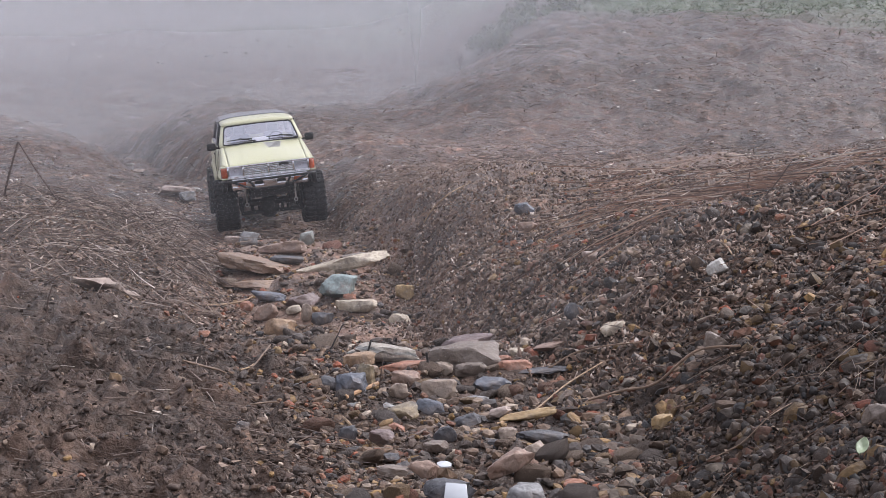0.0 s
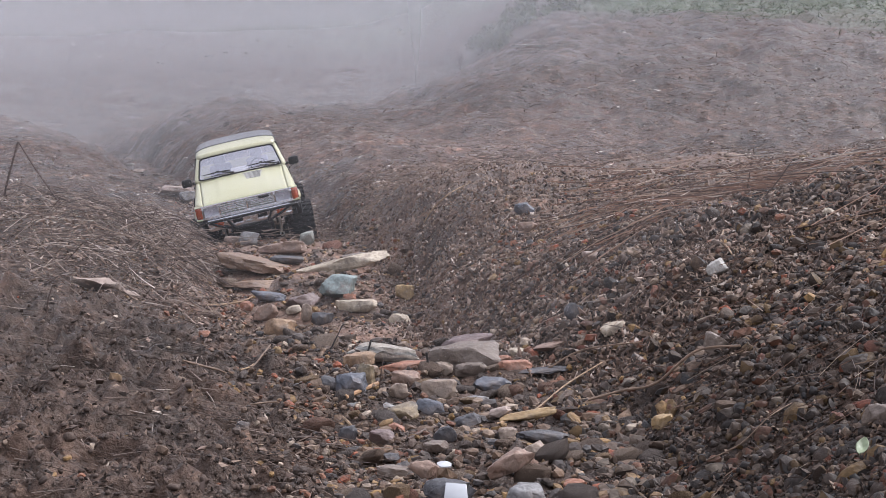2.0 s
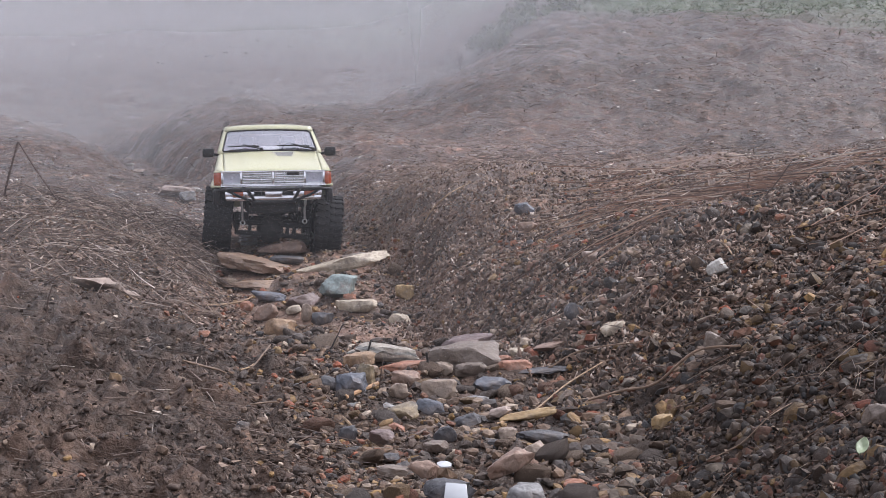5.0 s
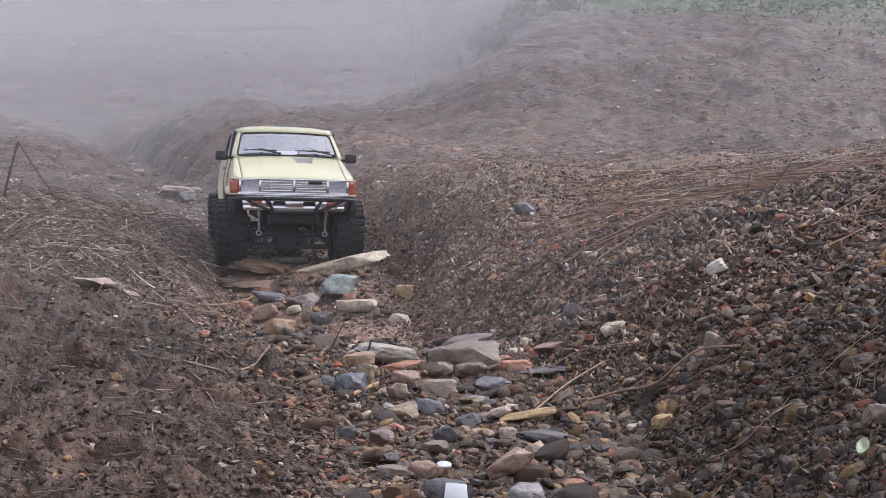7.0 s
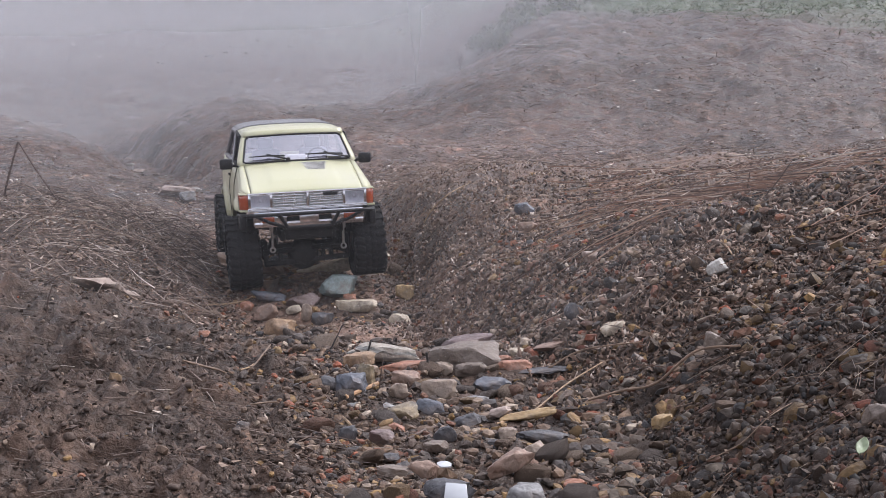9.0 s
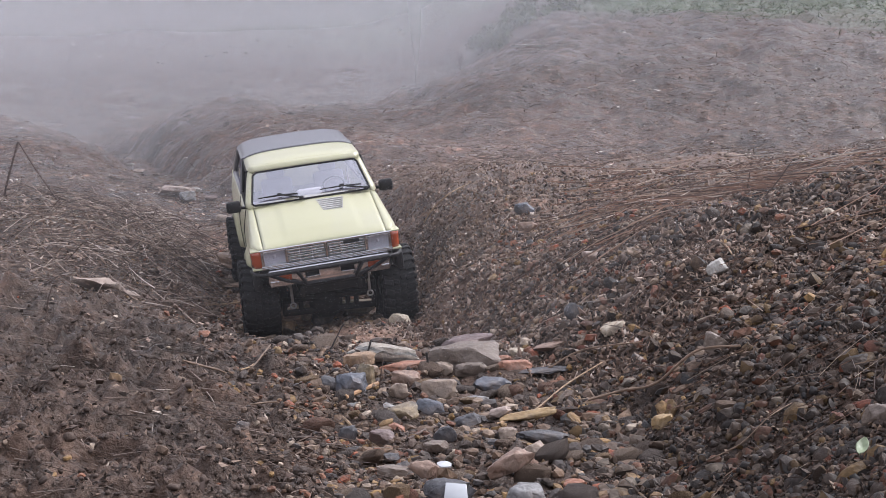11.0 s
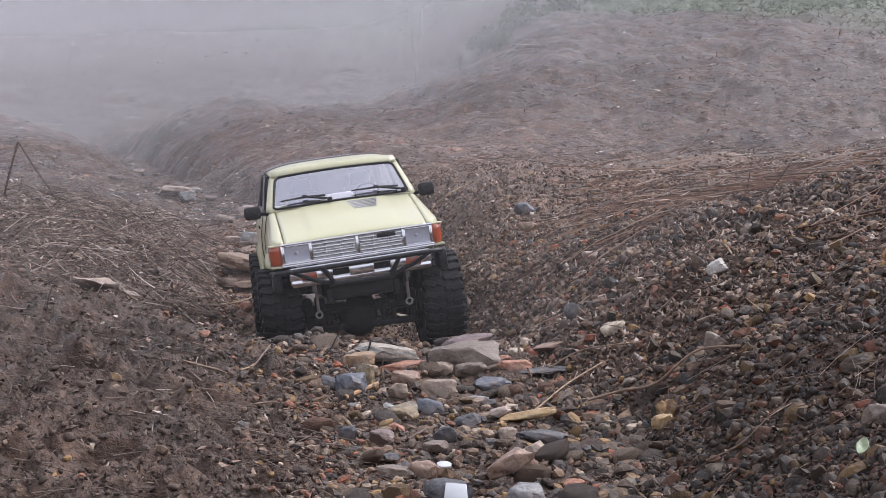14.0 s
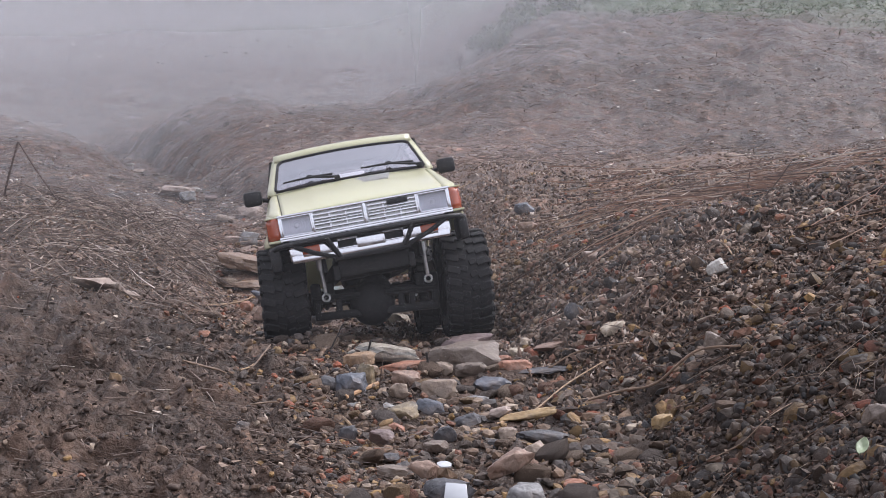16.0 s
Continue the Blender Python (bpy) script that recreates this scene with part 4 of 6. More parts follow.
# ---- single rocks ----
def stone_tone(name, a, b, band=None):
    m = mat(name, rough=0.5, spec=0.45)
    g, s = noise_tex(m, 38, 5, 0.65), noise_tex(m, 240, 4)
    c = ramp(m, g, [(0.3, a), (0.72, b)])
    if band:
        n_, l_ = m.node_tree.nodes, m.node_tree.links
        w = n_.new("ShaderNodeTexWave")
        w.bands_direction = "Z"
        w.inputs["Scale"].default_value, w.inputs["Distortion"].default_value, w.inputs["Detail"].default_value = 55, 7, 3
        tc = n_.new("ShaderNodeTexCoord")
        l_.new(tc.outputs["Object"], w.inputs["Vector"])
        c = mix(m, soft_range(m, w.outputs["Fac"], 0.35, 0.9), c, band)
    c = mix(m, 1.0, c, ramp(m, s, [(0.3, (0.7, 0.69, 0.68)), (0.7, (1.2, 1.2, 1.2))]), "MULTIPLY")
    mud = noise_tex(m, 22, 5, 0.7)
    c = mix(m, 0.08, c, (0.14, 0.108, 0.09))
    c = mix(m, soft_range(m, mud, 0.52, 0.7), c, (0.13, 0.099, 0.081))
    put(m, "Base Color", c)
    put(m, "Roughness", soft_range(m, g, -0.3, 1.3))
    bump(m, s, 0.0014)
    return m


TONES = {
    "cream": stone_tone("cream_stone", (0.37, 0.3, 0.22), (0.53, 0.46, 0.36)),
    "brown": stone_tone("brown_stone", (0.11, 0.085, 0.07), (0.21, 0.165, 0.135)),
    "teal": stone_tone("blue_green_stone", (0.15, 0.19, 0.19), (0.27, 0.33, 0.32)),
    "tealpale": stone_tone("pale_green_stone", (0.2, 0.21, 0.19), (0.33, 0.34, 0.31)),
    "ochrebrown": stone_tone("ochre_brown_stone", (0.15, 0.095, 0.065), (0.27, 0.18, 0.12)),
    "blue": stone_tone("blue_grey_slate", (0.06, 0.068, 0.085), (0.13, 0.14, 0.17)),
    "plum": stone_tone("plum_stone", (0.11, 0.078, 0.078), (0.21, 0.15, 0.14)),
    "pinkish": stone_tone("pinkish_stone", (0.27, 0.2, 0.17), (0.45, 0.36, 0.31)),
    "rust": stone_tone("rust_stone", (0.24, 0.1, 0.06), (0.4, 0.19, 0.12)),
    "redtan": stone_tone("red_tan_stone", (0.17, 0.11, 0.085), (0.32, 0.21, 0.155)),
    "ochretan": stone_tone("ochre_tan_stone", (0.22, 0.14, 0.085), (0.38, 0.25, 0.15)),
    "tan": stone_tone("tan_stone", (0.2, 0.15, 0.115), (0.36, 0.28, 0.22)),
    "slate": stone_tone("dark_slate", (0.035, 0.036, 0.042), (0.09, 0.09, 0.1)),
    "ochre": stone_tone("ochre_stone", (0.24, 0.155, 0.07), (0.42, 0.29, 0.14)),
    "ochregrey": stone_tone("mottled_stone", (0.11, 0.1, 0.09), (0.34, 0.25, 0.13)),
    "white": stone_tone("white_quartz", (0.34, 0.32, 0.29), (0.56, 0.54, 0.5)),
    "striped": stone_tone("streaked_stone", (0.24, 0.21, 0.17), (0.42, 0.38, 0.32), (0.13, 0.13, 0.12)),
    "grey": stone_tone("grey_stone", (0.14, 0.14, 0.145), (0.27, 0.265, 0.265)),
}
BALL3 = ball(4)
FOOT = []


def rock(label, tone, x, y, wide, deep, high, tilt=0, up=None):
    rng = np.random.default_rng(int(abs(x * 7919 + y * 104729) * 100))
    smooth_one = "round" in label or "smooth" in label or "pebble" in label
    v = broken(BALL3[0], 7 if smooth_one else 11, rng, 0.25 if smooth_one else 0.1, 0.13)
    turn = rng.uniform(-0.35, 0.35) * (0.2 if wide > 2.2 * high else 1.0)
    c, s = math.cos(turn), math.sin(turn)
    v = np.stack([v[:, 0] * c - v[:, 1] * s, v[:, 0] * s + v[:, 1] * c, v[:, 2]], 1)
    v = v / np.abs(v).max(0) * np.array([wide * 1.1, deep * 1.1, high * 1.15]) * 0.5
    ob = soup("rock", v, BALL3[1], TONES[tone], True)
    ob.data.set_sharp_from_angle(angle=radians(42))
    ob.matrix_world = pose(x, y, land1(x, y) + (high * 0.36 if up is None else up), 0, tilt, 0)
    FOOT.append((x, y, wide, deep))
    return tagged(ob, label, "rock", "rocks of the gully")


rock("large pale grey streaked rock lying across the gully", "striped", -0.049, 1.122, 0.0668, 0.0301, 0.0157, 3, 0.0115)
rock("ochre block at the end of a streaked rock", "ochretan", -0.069, 1.090, 0.0318, 0.0191, 0.0137, -4, 0.0121)
rock("flat orange-red slab below a pale rock", "rust", -0.030, 1.098, 0.0479, 0.0191, 0.0079, -2, 0.0026)
rock("red-tan stone under an orange slab", "redtan", -0.029, 1.045, 0.0246, 0.0172, 0.0141, 8, 0.0120)
rock("dark olive stone beside a slate", "ochregrey", -0.061, 0.995, 0.0165, 0.0116, 0.0198, 0, 0.0111)
rock("large grey-brown boulder in the gully", "brown", 0.024, 1.102, 0.0682, 0.0409, 0.0260, 0, 0.0091)
rock("long reddish rock behind a boulder", "plum", 0.019, 1.177, 0.0534, 0.0187, 0.0143, -10, 0.0082)
rock("rounded tan cobble under a boulder", "tan", 0.000, 1.083, 0.0161, 0.0129, 0.0130, 0, 0.0028)
rock("rounded brown cobble under a boulder", "brown", 0.023, 1.078, 0.0273, 0.0191, 0.0128, 0, 0.0052)
rock("pale cream stone beside red stones", "cream", 0.069, 1.147, 0.0186, 0.0130, 0.0084, 6, 0.0043)
rock("orange-red broken stone in the gully bed", "rust", 0.051, 1.115, 0.0195, 0.0137, 0.0079, -8, 0.0046)
rock("flat orange-red stone on dark slate", "rust", 0.061, 1.081, 0.0283, 0.0170, 0.0096, 6, 0.0020)
rock("flat dark slate slab under a red stone", "slate", 0.081, 1.072, 0.0513, 0.0257, 0.0043, -5, 0.0027)
rock("long red-tan stone on the bank foot", "redtan", 0.099, 1.110, 0.0387, 0.0194, 0.0084, -8, -0.0033)
rock("smooth dark blue-grey boulder", "blue", 0.037, 1.028, 0.0340, 0.0238, 0.0117, 3, 0.0104)
rock("flat grey stone below a blue boulder", "grey", 0.026, 0.988, 0.0224, 0.0157, 0.0074, 0, 0.0020)
rock("pale tan wedge-shaped stone", "tan", -0.003, 0.994, 0.0268, 0.0188, 0.0157, 0, 0.0057)
rock("broad dark slate block", "blue", -0.070, 0.977, 0.0256, 0.0179, 0.0162, 4, 0.0053)
rock("dark slate beside a broad block", "slate", -0.087, 0.979, 0.0163, 0.0114, 0.0134, 0, 0.0049)
rock("thin flat grey slate on mud", "grey", -0.056, 0.954, 0.0407, 0.0204, 0.0032, 0, -0.0039)
rock("tan cobble among slates", "tan", -0.034, 0.979, 0.0145, 0.0116, 0.0116, 0, 0.0050)
rock("yellow mottled stone with dark moss", "ochregrey", -0.027, 0.909, 0.0238, 0.0166, 0.0101, -10, 0.0019)
rock("dark blue-grey angular stone", "blue", -0.009, 0.920, 0.0201, 0.0140, 0.0100, 12, 0.0066)
rock("small orange-red stone in the gully bed", "rust", -0.030, 0.853, 0.0134, 0.0081, 0.0046, 25, 0.0052)
rock("brown-purple cobble in the gully bed", "plum", -0.039, 0.815, 0.0178, 0.0125, 0.0104, 10, 0.0058)
rock("dark grey stone in the gully bed", "slate", -0.062, 0.821, 0.0122, 0.0086, 0.0104, 0, 0.0037)
rock("dark smooth blue stone in the gully bed", "slate", 0.002, 0.810, 0.0156, 0.0109, 0.0112, -8, 0.0097)
rock("dark angular stone in the gully bed", "slate", 0.019, 0.880, 0.0200, 0.0140, 0.0081, -14, 0.0065)
rock("flat brown stone in the gully bed", "brown", -0.004, 0.791, 0.0162, 0.0114, 0.0065, 4, 0.0050)
rock("pinkish-white stone in the gully bed", "pinkish", 0.040, 0.915, 0.0176, 0.0123, 0.0072, -15, 0.0038)
rock("long yellow-ochre stone in the gully bed", "ochre", 0.062, 0.907, 0.0404, 0.0121, 0.0064, -13, 0.0080)
rock("tan stone below a long ochre stone", "tan", 0.043, 0.830, 0.0123, 0.0099, 0.0102, 0, 0.0096)
rock("long dark slate in the gully bed", "slate", 0.065, 0.829, 0.0336, 0.0168, 0.0088, 6, 0.0071)
rock("large angular tan-brown rock leaning on stones", "redtan", 0.039, 0.733, 0.0277, 0.0166, 0.0119, -28, 0.0135)
rock("upright tan stone in the gully bed", "tan", 0.055, 0.771, 0.0168, 0.0118, 0.0072, -25, 0.0042)
rock("brown stone with a pale corner", "redtan", -0.010, 0.735, 0.0192, 0.0135, 0.0088, 14, 0.0090)
rock("dark slate in the gully mud", "slate", -0.032, 0.770, 0.0148, 0.0089, 0.0060, 0, 0.0038)
rock("grey-brown stone in the gully mud", "brown", -0.029, 0.735, 0.0186, 0.0130, 0.0066, 6, 0.0046)
rock("dark grey rock under a white tile chip", "slate", 0.004, 0.686, 0.0268, 0.0188, 0.0140, 0, 0.0069)
rock("light grey rounded stone", "grey", 0.047, 0.692, 0.0229, 0.0160, 0.0104, 0, 0.0050)
rock("red and ochre stone", "rust", 0.075, 0.706, 0.0139, 0.0097, 0.0091, -10, 0.0062)
rock("long pale tan slab lying across the stony gully", "cream", -0.146, 1.914, 0.1500, 0.0450, 0.0230, -12, 0.0240)
rock("flat grey-brown slab beside a pale slab", "brown", -0.144, 2.072, 0.0507, 0.0254, 0.0164, -6, 0.0091)
rock("blue-green block with a flat top among gully stones", "teal", -0.145, 1.811, 0.0552, 0.0414, 0.0334, 0, 0.0092)
rock("broad tilted brown slab in the gully bed", "ochrebrown", -0.289, 1.955, 0.1100, 0.0900, 0.0230, 9, 0.0060)
rock("long flat brown stone half sunk in mud", "ochrebrown", -0.278, 1.880, 0.0901, 0.0361, 0.0133, 1, 0.0034)
rock("flat blue-grey slate in the gully bed", "blue", -0.245, 1.778, 0.0481, 0.0289, 0.0155, 6, 0.0065)
rock("reddish-grey flat stone in the gully bed", "plum", -0.196, 1.771, 0.0471, 0.0330, 0.0204, -4, 0.0076)
rock("pale cream cobble on sandy mud", "cream", -0.117, 1.735, 0.0545, 0.0327, 0.0187, 0, 0.0010)
rock("small orange-brown pebble beside a grey block", "rust", -0.131, 1.784, 0.0187, 0.0150, 0.0123, 0, 0.0066)
rock("angular reddish-tan stone lying in the gully bed", "redtan", -0.239, 1.716, 0.0375, 0.0262, 0.0235, -20, 0.0098)
rock("small red stone in the gully bed", "rust", -0.267, 1.743, 0.0191, 0.0134, 0.0137, 0, 0.0041)
rock("orange-brown cobble half sunk in mud", "ochretan", -0.211, 1.666, 0.0436, 0.0305, 0.0216, 4, 0.0086)
rock("small cream pebble lying in the gully bed", "cream", -0.203, 1.749, 0.0245, 0.0171, 0.0107, -10, 0.0031)
rock("small tan pebble lying in the gully bed", "tan", -0.184, 1.723, 0.0136, 0.0122, 0.0241, 0, 0.0113)
rock("dark grey angular stone", "slate", -0.157, 1.686, 0.0302, 0.0212, 0.0177, 10, 0.0088)
rock("yellow-ochre stone at the foot of the bank", "ochre", -0.055, 1.811, 0.0269, 0.0215, 0.0214, 0, 0.0078)
rock("whitish quartz pebble lying in the gully bed", "cream", -0.055, 1.601, 0.0252, 0.0176, 0.0144, 0, 0.0056)
rock("pale grey-green block in the gully", "tealpale", -0.231, 2.169, 0.0266, 0.0186, 0.0234, 0, 0.0108)
rock("grey stone in the gully", "grey", -0.343, 2.260, 0.0356, 0.0249, 0.0259, 0, 0.0119)
rock("flat red-brown slab in the gully", "redtan", -0.254, 2.101, 0.0951, 0.0475, 0.0207, -3, 0.0121)
rock("pale flat stone beside a grey stone", "pinkish", -0.373, 2.287, 0.0360, 0.0216, 0.0154, 0, 0.0057)
rock("dark flat stone in the gully bed", "slate", -0.238, 1.970, 0.0516, 0.0310, 0.0128, 0, 0.0039)
rock("pale cream stone on the gravel bank", "cream", 0.143, 1.075, 0.0213, 0.0160, 0.0092, -20)
rock("white quartz lump on the gravel bank", "white", 0.231, 1.074, 0.0198, 0.0149, 0.0126, -20)
rock("pale orange stone on the gravel bank", "pinkish", 0.149, 1.292, 0.0182, 0.0136, 0.0118, 0)
rock("small round cream pebble on the bank top", "cream", 0.333, 1.110, 0.0112, 0.0084, 0.0087, 0)
rock("brown boulder on the gravel slope", "brown", 0.220, 0.639, 0.0141, 0.0136, 0.0142, 0)
rock("small pale stone on the gravel slope", "white", 0.208, 0.928, 0.0111, 0.0083, 0.0058, 0)
rock("dark ochre stone on the gravel slope", "ochre", 0.140, 0.814, 0.0152, 0.0127, 0.0132, 0)
rock("grey angular stone on the gravel slope", "brown", 0.192, 0.900, 0.0175, 0.0140, 0.0152, 30)
rock("blue-black slate standing on edge", "slate", 0.117, 1.137, 0.0160, 0.0148, 0.0165, -50)
rock("dark stone on the bank top", "blue", 0.113, 1.792, 0.0274, 0.0206, 0.0167, 0)
rock("red-brown stone on the bank top", "redtan", 0.107, 1.653, 0.0275, 0.0206, 0.0144, 0)
rock("small red pebble on mud", "rust", -0.201, 1.071, 0.0095, 0.0071, 0.0070, 0)
rock("small ochre pebble on mud", "ochre", -0.148, 1.134, 0.0090, 0.0072, 0.0079, 0)
rock("pale stone in the gully bed", "pinkish", -0.440, 2.930, 0.0589, 0.0442, 0.0230, 0)
rock("brown-grey stone in the gully bed", "brown", -0.364, 2.766, 0.0484, 0.0363, 0.0217, 0)
rock("pale flat stone far up the gully", "pinkish", -0.782, 3.755, 0.1147, 0.0577, 0.0237, 0)
rock("grey stone far up the gully", "grey", -0.731, 3.703, 0.0551, 0.0413, 0.0270, 0)
rock("long pale slab lying on the far slope", "white", 0.407, 6.126, 0.1681, 0.0588, 0.0099, 0)

def clear(x, y, room=1.0):
    """Keeps the scatter off the single rocks."""
    keep = np.ones(len(x), bool)
    for fx, fy, w, d in FOOT:
        keep &= ((x - fx) / (0.5 * w * room)) ** 2 + ((y - fy) / (0.5 * d * room + 0.006)) ** 2 > 1
    return x[keep], y[keep]


# stones of the bed that can be told apart, each a thing of its own
STONE_MESHES = []
for proto in PROTO_FINE[:16]:
    o = soup("stone", proto * 0.5, ball(2)[1], STONE, True)
    o.data.set_sharp_from_angle(angle=radians(45))
    STONE_MESHES.append(o.data)
    bpy.data.objects.remove(o)
x, y = bed(520, 0.54, 2.4, 1.0)
x, y = clear(x, y, 0.95)
hollow = (y > 1.3) & (y < 1.6) & (x > edge(y, X_LEFT) + 0.09)
x, y = x[~hollow], y[~hollow]
for k in range(min(len(x), 290)):
    s = float(sizes(1, 0.012, 0.042)[0]) * min(1.0, 0.35 + 0.5 * y[k])
    o = new("stone", STONE_MESHES[k % 16])
    q = RNG.uniform(0.75, 1.3, 2)
    o.matrix_world = pose(x[k], y[k], land1(x[k], y[k]) + 0.12 * s, *RNG.normal(0, 14, 2), RNG.uniform(0, 360)) @ Matrix.Diagonal((s * q[0], s * q[1], s * RNG.uniform(0.35, 0.75), 1))
    tagged(o, "wet angular stone in the muddy gully bed", "stone", "stones of the gully bed")


def crumbs(name, x, y, size, label, stretch=(1.0, 2.6), lift=0.5, tilt=0.5, material=CHIP, thick=(0.15, 0.5)):
    """Joined flat crumbs of bark and rotted leaf."""
    n = len(x)
    v0 = np.array([(1, 0, 0), (-1, 0, 0), (0, 1, 0), (0, -1, 0), (0, 0, 1), (0, 0, -1)], float)
    f0 = np.array([(0, 2, 4), (2, 1, 4), (1, 3, 4), (3, 0, 4), (2, 0, 5), (1, 2, 5), (3, 1, 5), (0, 3, 5)])
    base = np.array([v0 * RNG.uniform(0.6, 1.15, (6, 1)) + RNG.normal(0, 0.22, (6, 3)) for _ in range(32)])[RNG.integers(0, 32, n)]
    dims = np.stack([size * RNG.uniform(*stretch, n), size * RNG.uniform(0.5, 1.0, n), size * RNG.uniform(*thick, n)], 1) * 0.5
    v = np.einsum("nij,nkj->nki", turns(n, RNG, tilt), base * dims[:, None, :])
    v += np.stack([x, y, land(x, y) + size * lift * 0.4], 1)[:, None, :]
    f = f0[None] + (np.arange(n) * base.shape[1])[:, None, None]
    return tagged(soup(name, v.reshape(-1, 3), f.reshape(-1, 3), material, False), label, "litter", kind="stuff")


SOFT = [broken(ball(1)[0], 4, RNG, 0.35) * RNG.uniform(0.6, 1.25, (len(ball(1)[0]), 1)) for _ in range(20)]


def bank_face(n, y0, y1, power=1.0, margin=0.06):
    """The gravel slope that falls to the gully."""
    y = spread(n, y0, y1, power)
    lo = edge(y, X_RIGHT) - 0.03
    return lo + (0.38 * y + margin - lo) * RNG.uniform(0, 1, n), y


x, y = clear(*bank_face(1400, 0.45, 1.32, 0.7))
scatter("bank_gravel", x, y, sizes(len(x), 0.008, 0.022), DARKGRAVEL, "wet mixed stones of dark, brown and ochre tones on the bank", "gravel", True, 0.7, 0.45)
x, y = clear(*bank_face(9000, 0.45, 1.35, 0.7))
scatter("fine_gravel", x, y, sizes(len(x), 0.0035, 0.0105), DARKGRAVEL, "fine wet gravel between the stones of the bank", "gravel", False, 0.7, 0.4, smooth=True)
x, y = clear(*bank_face(3600, 0.85, 1.7, 0.3))
scatter("crest_gravel", x, y, sizes(len(x), 0.005, 0.017), GRAVEL, "mixed brown, ochre and grey gravel along the crest", "gravel", False, 0.6, 0.45)
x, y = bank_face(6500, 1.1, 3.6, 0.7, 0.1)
scatter("upper_gravel", x, y, sizes(6500, 0.004, 0.016), HAZEGRAVEL, "gravel and small stones on the bank top", "gravel", False, 0.6, 0.4, smooth=True)
x, y = bed(2600, 0.5, 3.2, 0.8)
keep = ~((y > 1.3) & (y < 1.62) & (x > edge(y, X_LEFT) + 0.08)) | (RNG.uniform(0, 1, 2600) < 0.12)
x, y = x[keep], y[keep]
x, y = clear(x, y)
scatter("bed_stones", x, y, sizes(len(x), 0.005, 0.016), GRAVEL, "wet slate, brown and red stones of the gully bed", "stones", False, 0.35)
x, y = bed(6000, 0.5, 3.6, 0.8)
x, y = clear(x, y)
scatter("bed_gravel", x, y, sizes(len(x), 0.003, 0.009), GRAVEL, "fine gravel in the muddy gully bed", "gravel", False, 0.5)
x, y = bed(6000, 0.5, 1.3, 0.8)
x, y = clear(x, y, 0.8)
crumbs("bed_soil", x, y, sizes(len(x), 0.002, 0.007), "crumbs of dark wet soil between the bed stones", (0.8, 1.8), 0.5, 0.7, SHADESOIL, (0.3, 0.8))
x, y = clear(*bed(2400, 1.58, 2.7, 0.3), 0.9)
scatter("upper_bed_stones", x, y, sizes(len(x), 0.005, 0.018), GRAVEL, "small mixed stones strewn over the sandy bed", "stones", False, 0.4, 0.4)
x, y = clear(*bed(5000, 1.3, 2.7, 0.3), 0.9)
crumbs("upper_bed_litter", x, y, sizes(len(x), 0.0025, 0.007), "bark crumbs and grit over the sandy bed", (0.9, 2.2), 0.5, 0.6, HAZECHIP, (0.3, 0.7))
y = spread(6000, 1.2, 2.1, 0.3)
x = y * RNG.uniform(0.04, 0.4, 6000)
scatter("crest_stones", x, y, sizes(6000, 0.004, 0.015), GRAVEL, "small stones bedded along the crest of the bank", "gravel", False, 0.6, 0.45, smooth=True)
y = spread(3600, 0.5, 1.9, 0.8)
x = edge(y, X_LEFT) - np.abs(RNG.normal(0, 0.065, 3600)) * y + 0.03
scatter("edge_gravel", x, y, sizes(3600, 0.003, 0.013), GRAVEL, "mixed pebbles scattered along the muddy bank", "gravel", False, 0.5)
x, y = bank_left(700, 0.5, 2.6, 0.6)
scatter("mud_grit", x, y, sizes(700, 0.003, 0.009), GRAVEL, "small grit trodden into the mud", "gravel", False, 0.4, 0.4)
y = spread(4500, 3.0, 13.0, 1.0)
x = y * RNG.uniform(-0.42, 0.42, 4500)
scatter("slope_stones", x, y, sizes(4500, 0.005, 0.016) * (0.8 + 0.1 * y), SLOPECHIP, "stones strewn over the brown slope", "stones", False, 0.2, 0.5, (0.15, 0.3), smooth=True)


y = spread(5200, 9.0, 30.0, 1.0)
x = y * RNG.uniform(-0.45, 0.02, 5200)
keep = fbm(x, y, 0.35, 29, 3) > 0.0
x, y = x[keep], y[keep]
scatter("valley_debris", x, y, sizes(len(x), 0.03, 0.12), TONES["white"], "pale stones and wood strewn over the far foggy slope", "debris", False, 0.3, 0.3, (0.12, 0.3))
for k in range(34):
    y = float(RNG.uniform(2.9, 7.2))
    x = float(edge(y, X_LEFT) + (edge(y, X_RIGHT) - edge(y, X_LEFT)) * RNG.uniform(0.0, 1.0))
    w = float(RNG.uniform(0.02, 0.05)) * (0.7 + 0.1 * y)
    rock("flat stone in the bed far up the gully", ("pinkish", "grey", "brown", "white", "tan", "plum")[k % 6], x, y, w, w * 0.7, w * 0.3, float(RNG.normal(0, 6)))


